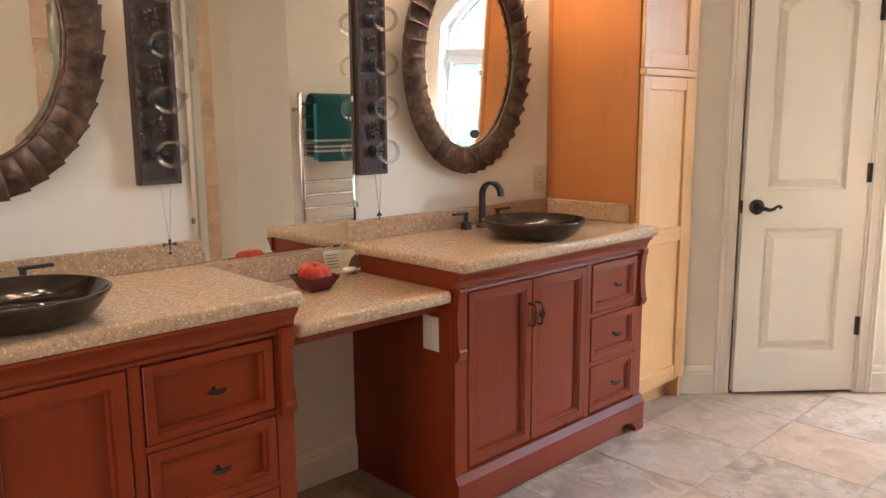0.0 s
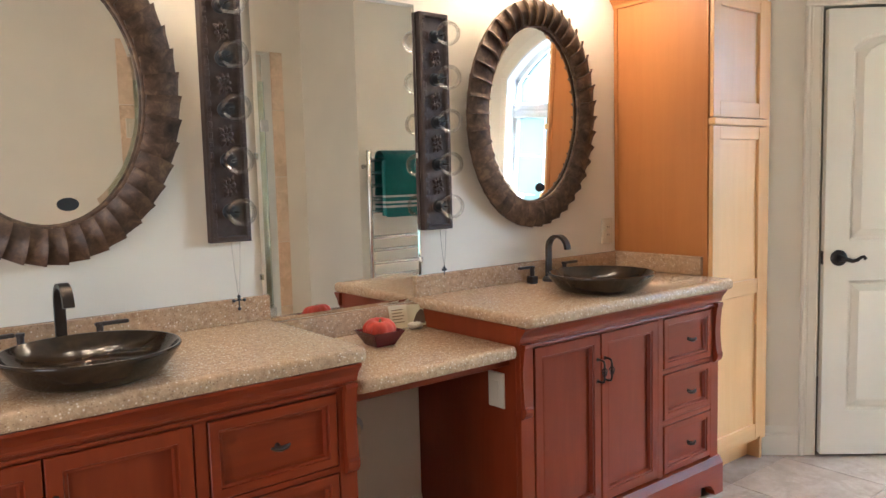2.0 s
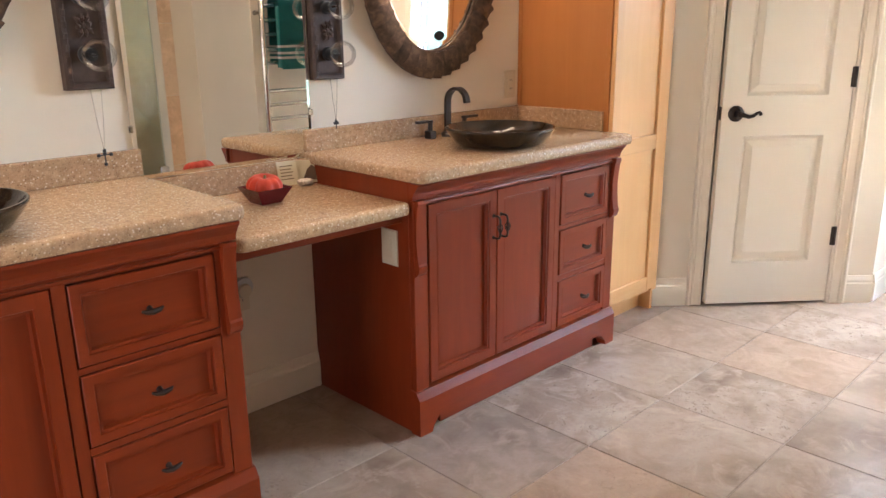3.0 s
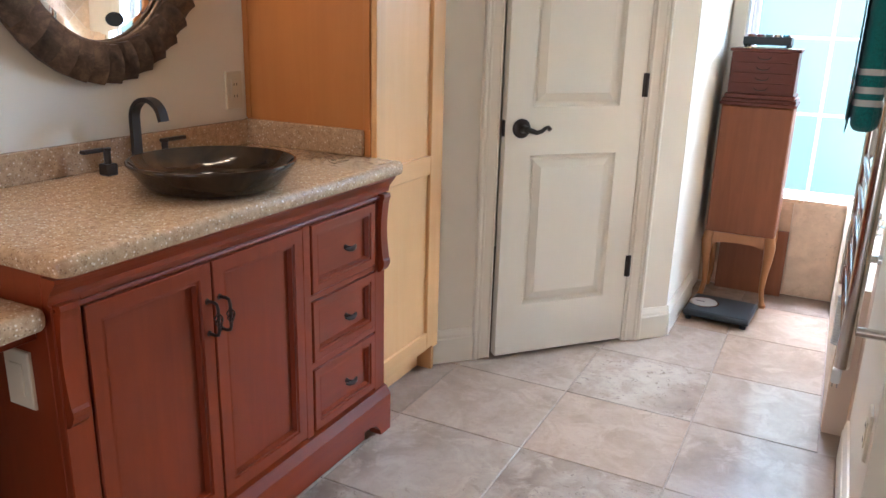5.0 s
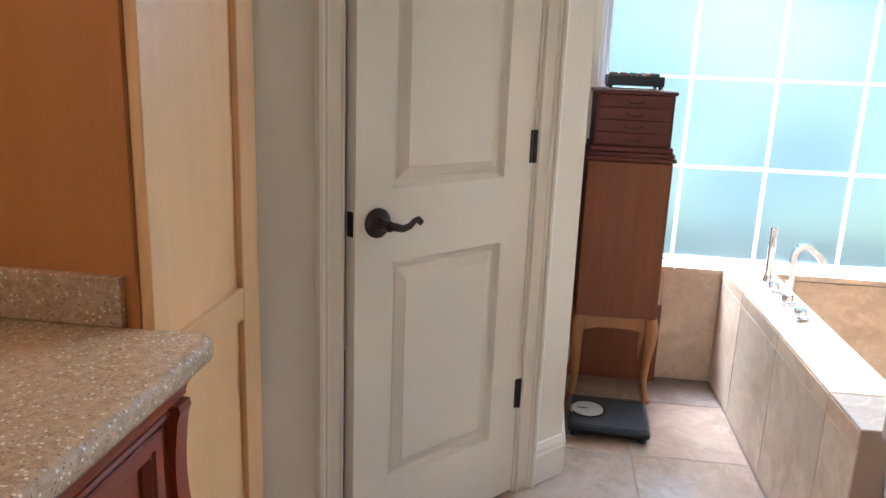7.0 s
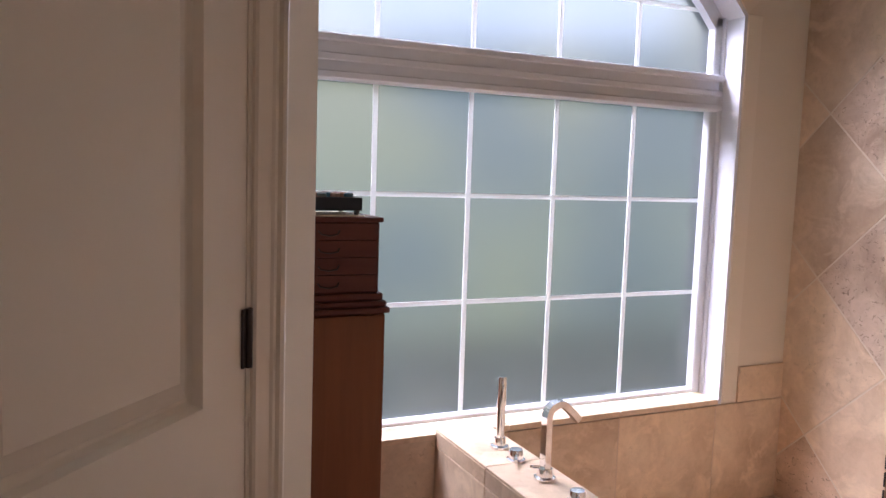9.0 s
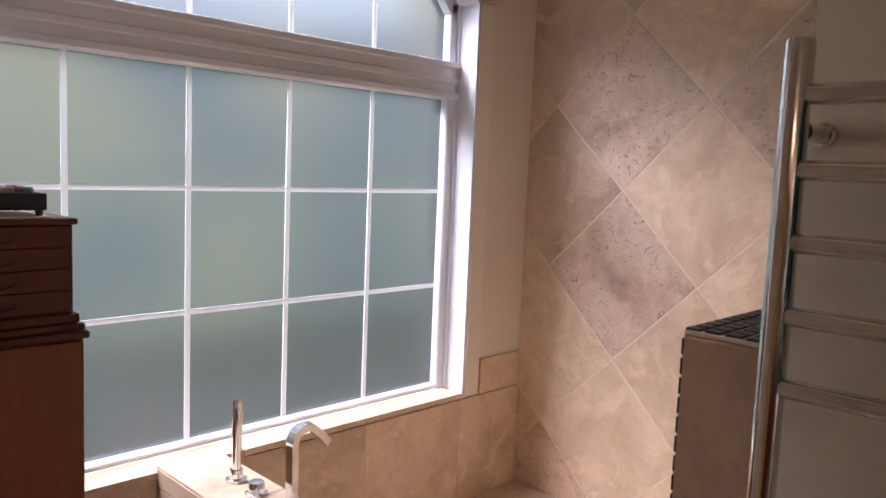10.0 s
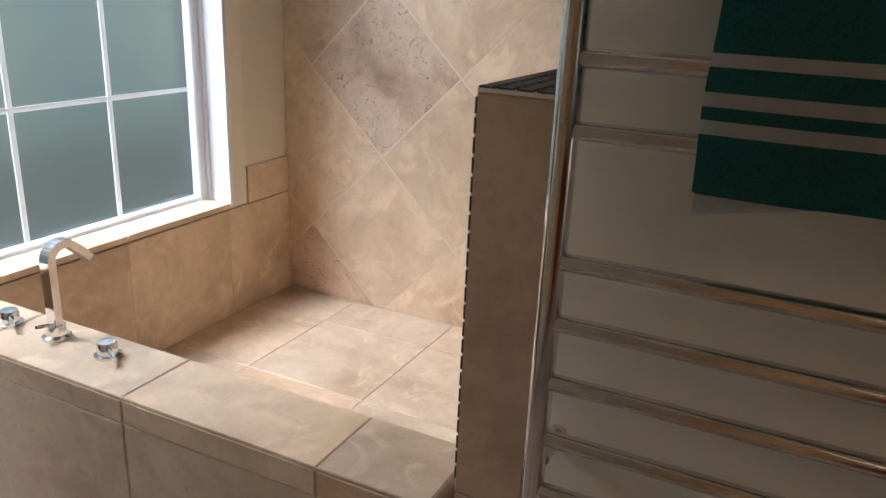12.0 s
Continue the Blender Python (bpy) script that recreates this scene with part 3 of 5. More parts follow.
mull = part("mullion", box(GX - 0.04, GX + 0.03, FY0 - 0.002, FY1 + 0.002, 1.597, 1.735, 0.004), WINDOW_PAINT, window)
for z, d in ((1.612, 0.052), (1.665, 0.05), (1.722, 0.056)):
    r = part("mullion_bead", box(GX - d, GX - 0.038, FY0 - 0.003, FY1 + 0.003, z - 0.012, z + 0.012, 0.004), WINDOW_PAINT, mull)
    r.matrix_parent_inverse = Matrix()
bm = bmesh.new()
n = 28
for i in range(n):
    a, b = (FY1 + (FY0 - FY1) * k / n for k in (i, i + 1))
    q = [(a, arch_z(a) - 0.001), (b, arch_z(b) - 0.001)]
    q2 = [(WMID + (y - WMID) * 0.945, arch_z(y) - 0.05) for y in (b, a)]
    add_prism(bm, q + q2, on_x, GX - 0.035, GX + 0.03)
part("arch_frame", bm, WINDOW_PAINT, window)
def bar(y0, y1, z0, z1, depth=0.006):
    """A window bar: thin white channel, open towards the glass."""
    bm = box(GX - depth, GX + 0.0, y0, y1, z0, z1, 0)
    bmesh.ops.delete(bm, geom=[max(bm.faces, key=lambda f: f.calc_center_median().x)], context='FACES')
    return bm


for y in COLS[1:-1]:
    part("muntin", bar(y + 0.0078, y - 0.0078, ROWS[0], ROWS[3] + 0.005), VINYL, window)
    part("muntin", bar(y + 0.0078, y - 0.0078, 1.73, arch_z(y) - 0.03), VINYL, window)
for z in ROWS[1:3]:
    for i in range(5):
        part("muntin", bar(COLS[i] - (0.008 if i else 0), COLS[i + 1] + (0.008 if i < 4 else 0), z - 0.0075, z + 0.0075, 0.005), VINYL, window)
part("muntin", bar(COLS[0] + 0.05, COLS[-1] - 0.05, 1.966, 1.980, 0.005), VINYL, window)
for i in range(5):
    for j in range(3):
        p = part("pane", box(GX, GX + 0.005, COLS[i], COLS[i + 1], ROWS[j], ROWS[j + 1], 0), FROSTED, window)
        p.visible_shadow = False
    a, b = COLS[i], COLS[i + 1]
    p = part("pane", box(GX, GX + 0.005, a, b, 1.73, 1.97, 0), FROSTED, window)
    p.visible_shadow = False
    seg = [a + (b - a) * k / 6 for k in range(7)]
    p = part("pane", prism([(a, 1.97), (b, 1.97)] + [(y, max(arch_z(y) - 0.02, 1.975)) for y in reversed(seg)], on_x, GX, GX + 0.005), FROSTED, window)
    p.visible_shadow = False
# white jamb lining and a slim casing bead round the opening
bm = bmesh.new()
add_box(bm, EAST - 0.012, GX - 0.033, FY1 - 0.001, FY1 + 0.012, WZ0, SPRING + 0.004)
add_box(bm, EAST - 0.012, GX - 0.033, FY0 - 0.012, FY0 + 0.001, WZ0, SPRING + 0.004)
for i in range(n):
    a, b = (FY1 + (FY0 - FY1) * k / n for k in (i, i + 1))
    add_prism(bm, [(a, arch_z(a) + 0.001), (b, arch_z(b) + 0.001), (WMID + (b - WMID) * 0.987, arch_z(b) - 0.012), (WMID + (a - WMID) * 0.987, arch_z(a) - 0.012)], on_x, EAST - 0.012, GX - 0.033)
part("jamb_lining", bm, WINDOW_PAINT, window)
bm = bmesh.new()
add_box(bm, EAST - 0.016, EAST - 0.001, FY1 - 0.075, FY1 - 0.001, WZ0 + 0.002, SPRING, 0.004)
add_box(bm, EAST - 0.016, EAST - 0.001, FY0 + 0.001, FY0 + 0.068, WZ0 + 0.002, SPRING, 0.004)
for i in range(n):
    a, b = (FY1 + (FY0 - FY1) * k / n for k in (i, i + 1))
    add_prism(bm, [(a, arch_z(a)), (b, arch_z(b)), (WMID + (b - WMID) * 1.08, arch_z(b) + 0.07), (WMID + (a - WMID) * 1.08, arch_z(a) + 0.07)], on_x, EAST - 0.016, EAST - 0.001)
part("window_casing", bm, TRIM, window)

backdrop = structure("backdrop", box(9.0, 9.05, -12, 7, -1.5, 9, 0), GARDEN, "blurred green garden and bright sky outside the window", "backdrop")
# the ground is unseen; its pale colour is chosen to brighten the lower panes
structure("ground", box(4.95, 9.0, -12, 7, -0.3, -0.2, 0), paint("pale ground", (0.42, 0.44, 0.40), 0.9, 0.2, 0.5), "unseen pale ground outside that brightens the lower window panes", "ground")


# ---- cabinets ----
def framed(x0, x1, z0, z1, y, thick=0.019, rail=0.05, sunk=0.015):
    """A door or drawer front: flat frame, sloped moulding, sunk panel. Faces -y at y."""
    bm = add_box(bmesh.new(), x0, x1, y, y + thick, z0, z1)
    front = min(bm.faces, key=lambda f: f.calc_center_median().y)
    bmesh.ops.inset_region(bm, faces=[front], thickness=0.003, depth=0.0)
    bmesh.ops.translate(bm, verts=list(front.verts), vec=(0, -0.0025, 0))
    bmesh.ops.inset_region(bm, faces=[front], thickness=rail, depth=0.0)
    bmesh.ops.inset_region(bm, faces=[front], thickness=0.003, depth=-0.005)
    bmesh.ops.inset_region(bm, faces=[front], thickness=0.010, depth=0.001)
    bmesh.ops.inset_region(bm, faces=[front], thickness=0.005, depth=-(sunk - 0.003))
    return bm


def corbel(x0, x1, y, z0, z1):
    """Scrolled bracket on a stile, proud at the top and at the foot scroll."""
    h = z1 - z0
    pts = [(y, z1), (y - 0.020, z1), (y - 0.022, z1 - 0.010), (y - 0.018, z1 - 0.022)]
    for i in range(9):
        t = i / 8
        pts.append((y - 0.017 + 0.007 * math.sin(t * math.pi), z1 - 0.026 - t * (h - 0.075)))
    for i in range(8):
        a = radians(70 - 32 * i)
        pts.append((y - 0.008 - 0.014 * math.cos(a - 0.4), z0 + 0.024 + 0.022 * math.sin(a)))
    pts.append((y, z0))
    bm = prism(pts, on_x, x0, x1)
    return bm


def pull_bar(x, z, y):
    """Upright wrought pull with a knuckle in the middle."""
    pts = [(x, y, z - 0.038), (x, y - 0.020, z - 0.039), (x, y - 0.030, z - 0.036), (x, y - 0.033, z - 0.026), (x, y - 0.033, z + 0.026), (x, y - 0.030, z + 0.036), (x, y - 0.020, z + 0.039), (x, y, z + 0.038)]
    bm = tube(pts, 0.0038, 8)
    # birdcage knuckle of twisted wires
    for k in range(4):
        wire = []
        for i in range(9):
            a, w = math.pi * k / 2 + i * 0.45, 0.0095 * math.sin(math.pi * i / 8)
            wire.append((x + w * math.cos(a), y - 0.033 + w * math.sin(a), z - 0.018 + 0.0045 * i))
        add_tube(bm, wire, 0.0018, 5)
    for s in (-1, 1):
        add_lathe(bm, [(0.0085, 0), (0.0065, -0.004)], (x, y, z + s * 0.038), 10, 'y')
    return bm


def pull_small(x, z, y):
    bm = tube([(x - 0.026, y - 0.018, z + 0.003), (x - 0.016, y - 0.022, z), (x, y - 0.024, z - 0.002), (x + 0.016, y - 0.022, z), (x + 0.026, y - 0.018, z + 0.003)], [0.003, 0.006, 0.0075, 0.006, 0.003], 8)
    add_lathe(bm, [(0.008, 0), (0.005, -0.006), (0.005, -0.02)], (x, y, z), 10, 'y')
    return bm


def vanity(dx, label, wider=0.0):
    v = thing("vanity_cabinet", label, "vanity", "pair of vanities")
    x0, x1, F = 1.468 + dx, 2.588 + dx, -0.548
    T = 0.845
    body = part("body", box(x0, x0 + 0.02, F + 0.02, -0.002, 0.0, T, 0.002), CHERRY, v)
    part("side_panel", box(x1 - 0.02, x1, F + 0.02, -0.002, 0.0, T, 0.002), CHERRY, v)
    part("bottom", box(x0 + 0.02, x1 - 0.02, F + 0.02, -0.002, 0.10, 0.12, 0.001), CHERRY, v)
    # face frame
    d0, d1, d2 = x0 + 0.054, x0 + 0.387 - wider / 2, x0 + 0.719 - wider
    e0, e1 = x0 + 0.741 - wider, x0 + 1.071
    part("stile", box(x0, d0 + 0.006, F, F + 0.02, 0.10, T, 0.002), CHERRY, v)
    part("stile", box(d2 - 0.004, e0 + 0.006, F, F + 0.02, 0.155, 0.78, 0.002), CHERRY, v)
    part("stile", box(e1 - 0.006, x1, F, F + 0.02, 0.10, T, 0.002), CHERRY, v)
    part("top_rail", box(d0 + 0.006, e1 - 0.006, F, F + 0.02, 0.772, T, 0.002), CHERRY_X, v)
    part("drawer_rail", box(e0, e1, F + 0.001, F + 0.018, 0.556, 0.572, 0.001), CHERRY_X, v)
    part("drawer_rail", box(e0, e1, F + 0.001, F + 0.018, 0.355, 0.374, 0.001), CHERRY_X, v)
    # cove moulding under the counter
    prof = [(F, 0.845), (F - 0.036, 0.845), (F - 0.036, 0.838), (F - 0.026, 0.826), (F - 0.016, 0.812), (F - 0.012, 0.80), (F - 0.012, 0.794), (F, 0.79)]
    part("cornice", prism(prof, on_x, x0 - 0.012, x1 + 0.002), CHERRY_X, v)
    prof = [(F, 0.783), (F - 0.006, 0.783), (F - 0.008, 0.778), (F - 0.004, 0.772), (F, 0.772)]
    part("bead", prism(prof, on_x, x0, x1), CHERRY_X, v)
    # plinth with bracket feet at the ends
    prof = [(F + 0.02, 0.055), (F - 0.022, 0.055), (F - 0.022, 0.125), (F - 0.016, 0.135), (F - 0.006, 0.152), (F + 0.02, 0.156)]
    part("plinth", prism(prof, on_x, x0 - 0.006, x1 + 0.004), CHERRY_X, v)
    for a, s in ((x0 - 0.006, 1), (x1 + 0.004, -1)):
        foot = [(a, 0.0), (a + s * 0.055, 0.0), (a + s * 0.062, 0.02), (a + s * 0.085, 0.045), (a + s * 0.12, 0.0552), (a, 0.0552)]
        part("foot", prism(foot, on_y, F - 0.022, F + 0.02), CHERRY_X, v)
    part("toe_board", box(x0 + 0.11, x1 - 0.11, F + 0.004, F + 0.016, 0.004, 0.056, 0), CHERRY_X, v)
    fy = F - 0.001
    for a, b, hx in ((d0 + 0.009, d1 - 0.002, d1 - 0.019), (d1 + 0.002, d2 - 0.007, d1 + 0.019)):
        d = part("door", framed(a, b, 0.165, 0.768, fy, rail=0.044), CHERRY, v)
        h = part("handle", pull_bar(hx, 0.642, fy), IRON, d, "dark wrought pull", True)
        h.matrix_parent_inverse = Matrix()
    for z0, z1 in ((0.575, 0.766), (0.377, 0.553), (0.165, 0.352)):
        d = part("drawer_front", framed(e0 + 0.009, e1 - 0.009, z0, z1, fy, rail=0.030), CHERRY_X, v)
        h = part("handle", pull_small((e0 + e1) / 2, (z0 + z1) / 2, fy), IRON, d, "small dark wrought pull", True)
        h.matrix_parent_inverse = Matrix()
    for a in (x0 + 0.003, x1 - 0.039):
        part("corbel", corbel(a, a + 0.036, F, 0.545, 0.790), CHERRY, v)
    return v


vanity(0.0, "red-brown cherry vanity with doors and drawers beside the tall cabinet")
vanity(-1.728, "red-brown cherry vanity with drawers beside the make-up counter", 0.030)


def counter_slab(x0, x1, y0, z0, z1):
    """Slab with a rounded front edge and rounded front corners; its back lies on the wall."""
    def outline(inset):
        rad = max(0.028 - inset, 0.006)
        a0, a1, b0 = x0 + inset, x1 - inset, y0 + inset
        pts = [(a0, 0.0)]
        pts += [(a0 + rad - rad * math.cos(radians(a)), b0 + rad - rad * math.sin(radians(a))) for a in range(0, 91, 18)]
        pts += [(a1 - rad + rad * math.sin(radians(a)), b0 + rad - rad * math.cos(radians(a))) for a in range(0, 91, 18)]
        return pts + [(a1, 0.0)]

    rings = [(0.012, z0), (0.004, z0 + 0.003), (0.0008, z0 + 0.009), (0.0, z0 + 0.016), (0.0, z1 - 0.015), (0.002, z1 - 0.008), (0.007, z1 - 0.0025), (0.015, z1)]
    bm = bmesh.new()
    loops = [[bm.verts.new((u, v, z)) for u, v in outline(k)] for k, z in rings]
    n = len(loops[0])
    for a, b in zip(loops, loops[1:]):
        for i in range(n):
            bm.faces.new((a[i], a[(i + 1) % n], b[(i + 1) % n], b[i]))
    bm.faces.new(loops[0])
    bm.faces.new(loops[-1])
    return bm


def countertop(x0, x1, y0, z, label, splash_z, right=False):
    c = thing("countertop", label, "countertop")
    part("slab", counter_slab(x0, x1, y0, z - 0.04, z), COUNTER, c, "", True)
    part("backsplash", box(x0 + 0.004, x1 - (0.02 if right else 0.004), -0.021, -0.001, z, splash_z, 0.003, 2), COUNTER, c)
    if right:
        part("side_splash", box(x1 - 0.02, x1 - 0.001, -0.457, -0.001, z, splash_z + 0.002, 0.003, 2), COUNTER, c)
    return c


countertop(1.456, 2.618, -0.603, 0.885, "speckled beige stone countertop with backsplash on the far vanity", 0.962, True)
countertop(-0.30, 0.886, -0.590, 0.885, "speckled beige stone countertop with backsplash on the near vanity", 0.962)
lower = thing("makeup_counter", "lower speckled beige stone make-up counter between the vanities", "countertop")
part("slab", counter_slab(0.870, 1.466, -0.553, 0.747, 0.787), COUNTER, lower, "", True)
part("backsplash", box(0.872, 1.464, -0.021, -0.001, 0.787, 0.868, 0.003, 2), COUNTER, lower)
part("apron", box(0.866, 1.468, -0.50, -0.482, 0.715, 0.747, 0.002), CHERRY_X, lower)


def basin(x, y, label):
    s = thing("vessel_sink", label, "sink", "vessel sinks", at=pose(x, y, 0.8855))
    prof = [(0.60, 0.0), (0.72, 0.003), (0.80, 0.012), (0.88, 0.030), (0.95, 0.048), (0.985, 0.058), (1.0, 0.063), (1.0, 0.0665), (0.99, 0.069), (0.97, 0.069), (0.955, 0.065), (0.91, 0.050), (0.84, 0.033), (0.72, 0.018), (0.50, 0.0105), (0.20, 0.0085), (0.02, 0.008)]
    part("bowl", lathe([(r * 0.198, h) for r, h in prof], (0, 0, 0), 64), SINK, s, "", True)
    part("drain", lathe([(0.022, 0.0085), (0.022, 0.0115), (0.012, 0.0125), (0.002, 0.0125)], (0, 0, 0), 20), BRONZE, s, "", True)
    return s


basin(2.032, -0.404, "dark bronze glass round vessel sink on the countertop")
basin(0.254, -0.396, "dark bronze glass round vessel sink on the countertop")


def faucet(x, y):
    f = thing("faucet", "dark bronze ribbon-spout faucet with two lever handles on the countertop", "faucet", "bathroom faucets", at=pose(x, y, 0.885))
    part("base", lathe([(0.026, 0), (0.026, 0.012), (0.018, 0.02)], (0, 0, 0), 20), BRONZE, f, "", True)
    path = [(0, 0, 0.01), (0, 0, 0.07), (0, 0, 0.13)]
    path += [(0, -0.052 + 0.052 * math.cos(radians(a)), 0.135 + 0.052 * math.sin(radians(a))) for a in range(10, 165, 12)]
    path += [(0, -0.105, 0.135)]
    part("spout", tube(path, 0, 4, (0.0135, 0.006)), BRONZE, f, "", True)
    for s in (-1, 1):
        h = part("handle", box(s * 0.095 - 0.017, s * 0.095 + 0.017, -0.017, 0.017, 0.0, 0.03, 0.003), BRONZE, f)
        st = part("stem", lathe([(0.009, 0.028), (0.009, 0.06), (0.011, 0.062), (0.011, 0.07)], (s * 0.095, 0, 0), 14), BRONZE, h, "", True)
        lv = part("lever", box(s * 0.095 - 0.012, s * 0.095 + s * 0.075, -0.009, 0.009, 0.062, 0.072, 0.003), BRONZE, h)
        st.matrix_parent_inverse = lv.matrix_parent_inverse = Matrix()
    return f


faucet(2.085, -0.088)
faucet(0.258, -0.088)

# tall linen cabinet
linen = thing("linen_cabinet", "tall maple linen cabinet with honey-orange side panel and crown", "cabinet")
LX0, LX1, LF = 2.617, 3.066, -0.478
# side panel, corner strips and side crown are more orange than the fronts
part("side_panel", box(LX0, LX0 + 0.02, LF, -0.001, 0.0, 2.06, 0.001), HONEY, linen, "honey-orange side panel")
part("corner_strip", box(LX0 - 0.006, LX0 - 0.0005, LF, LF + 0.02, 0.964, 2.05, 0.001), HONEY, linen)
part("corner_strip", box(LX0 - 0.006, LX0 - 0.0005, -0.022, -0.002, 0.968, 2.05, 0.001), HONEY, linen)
part("side_panel", box(LX1 - 0.02, LX1, LF, -0.001, 0.0, 2.06, 0.001), MAPLE, linen)
part("carcass_back", box(LX0 + 0.02, LX1 - 0.02, -0.02, -0.001, 0.0, 2.06, 0), MAPLE, linen)
part("carcass_bottom", box(LX0 + 0.02, LX1 - 0.02, LF, -0.02, 0.095, 0.115, 0), MAPLE, linen)
part("carcass_top", box(LX0 + 0.02, LX1 - 0.02, LF, -0.02, 2.04, 2.06, 0), MAPLE, linen)
part("toe_kick", box(LX0 + 0.0205, LX1 - 0.0205, LF + 0.06, LF + 0.078, 0.0, 0.095, 0.001), MAPLE, linen)


def shaker(name, x0, x1, z0, z1, y, rails, stile=0.05, thick=0.02):
    """Shaker front: a thin sunk panel carrying its stiles and rails."""
    d = part(name, box(x0 + stile - 0.01, x1 - stile + 0.01, y + 0.012, y + 0.016, z0 + 0.01, z1 - 0.01, 0), MAPLE, linen)
    for a, b in ((x0, x0 + stile), (x1 - stile, x1)):
        part("stile", box(a, b, y, y + thick, z0, z1, 0.002), MAPLE, d)
    for a, b in rails:
        part("rail", box(x0 + stile, x1 - stile, y + 0.0003, y + thick, a, b, 0.0015), MAPLE_X, d)
    return d


shaker("upper_door", LX0 + 0.002, LX1 - 0.045, 1.535, 2.035, LF - 0.021, [(1.535, 1.60), (1.98, 2.035)])
shaker("lower_door", LX0 + 0.002, LX1 - 0.045, 0.115, 1.50, LF - 0.021, [(0.115, 0.18), (0.775, 0.84), (1.445, 1.50)])
part("filler_strip", box(LX1 - 0.043, LX1, LF - 0.016, LF - 0.0005, 0.10, 2.04, 0.001), MAPLE, linen)
part("ledge", box(LX0 - 0.006, LX1 - 0.03, LF - 0.034, LF - 0.0005, 1.502, 1.532, 0.006, 2), MAPLE, linen)
CR = [(0, 2.045), (-0.008, 2.045), (-0.012, 2.058), (-0.028, 2.075), (-0.034, 2.09), (-0.046, 2.095), (-0.048, 2.115), (0, 2.118)]
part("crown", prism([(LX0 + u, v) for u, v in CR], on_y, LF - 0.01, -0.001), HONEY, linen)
part("crown", prism([(LF - 0.02 + u, v) for u, v in CR], lambda u, v, w: (w, u, v), LX0 - 0.047, LX1 + 0.004), MAPLE, linen)


# ---- mirrors ----
def oval_mirror(x, z, label, lean=0.0):
    m = thing("oval_mirror", label, "mirror", "oval mirrors", at=pose(x, -0.44 * math.sin(radians(lean)), z, lean, 0, 0))
    ax, az = 0.258, 0.352
    part("glass", lathe([(1.0, -0.012), (1.0, -0.0194), (0.92, -0.0205), (0.01, -0.0206)], (0, 0, 0), 72, 'y', ax, az), MIRROR, m, "bevelled oval mirror glass")
    part("backing", lathe([(1.02, -0.001), (1.02, -0.0118), (0.01, -0.0118)], (0, 0, 0), 48, 'y', ax, az), SCONCE, m)
    n = 42
    rim = [(ax * 1.0 * math.cos(2 * math.pi * k / 72), -0.030, az * 1.0 * math.sin(2 * math.pi * k / 72)) for k in range(73)]
    part("inner_rim", tube(rim, 0.007, 8), BLADE, m, "", True)
    for i in range(n):
        a0 = 2 * math.pi * (i - 0.20) / n
        a1 = 2 * math.pi * (i + 1.08) / n
        bm = bmesh.new()
        grid = []
        for k in range(6):
            s = k / 5
            row = []
            for a, lift, grow in ((a0, 0.0, 0.002), (a0 + (a1 - a0) * 0.75, 0.007, 0.004), (a1, 0.020, 0.006)):
                w = (0.094 + grow) * s + 0.002
                y = -0.020 - lift - 0.030 * math.sin(math.pi * (0.12 + 0.80 * s)) ** 0.8
                row.append((math.cos(a) * (ax + w), y, math.sin(a) * (az + w)))
            grid.append(row)
        top = [[bm.verts.new(p) for p in r] for r in grid]
        low = [[bm.verts.new((p[0], min(p[1] + 0.012, -0.002), p[2])) for p in r] for r in grid]
        for k in range(5):
            for j in range(2):
                bm.faces.new((top[k][j], top[k][j + 1], top[k + 1][j + 1], top[k + 1][j]))
                bm.faces.new((low[k][j], low[k + 1][j], low[k + 1][j + 1], low[k][j + 1]))
            for j in (0, 2):
                bm.faces.new((top[k][j], top[k + 1][j], low[k + 1][j], low[k][j]))
        for k in (0, 5):
            for j in range(2):
                bm.faces.new((top[k][j], top[k][j + 1], low[k][j + 1], low[k][j]))
        part("frame_leaf", bm, BLADE, m, "", True)
    st = part("sticker", lathe([(1.0, -0.0208), (1.0, -0.0214), (0.05, -0.0216)], (0.045, 0, -0.292), 28, 'y', 0.028, 0.018), BLACK, m, "small dark oval maker's sticker")
    return m


oval_mirror(2.058, 1.560, "oval mirror framed in overlapping bronze leaves above a vanity", 2.4)
oval_mirror(0.266, 1.566, "oval mirror framed in overlapping bronze leaves above a vanity")

mid = thing("wall_mirror", "tall rectangular mirror above the make-up counter", "mirror")
bm = box(0.864, 1.494, -0.008, -0.003, 0.870, 1.936, 0)
front = min(bm.faces, key=lambda f: f.calc_center_median().y)
bmesh.ops.inset_region(bm, faces=[front], thickness=0.018, depth=0.0)
bmesh.ops.translate(bm, verts=list(front.verts), vec=(0, -0.0025, 0))
part("glass", bm, MIRROR, mid)
part("backing", box(0.866, 1.492, -0.003, -0.0008, 0.872, 1.934, 0), GREY, mid)
for x, z in ((0.863, 1.02), (0.863, 1.40), (1.495, 1.40), (1.495, 1.02)):
    part("clip", box(x - 0.006, x + 0.006, -0.014, -0.001, z - 0.01, z + 0.01, 0.002), CHROME, mid)


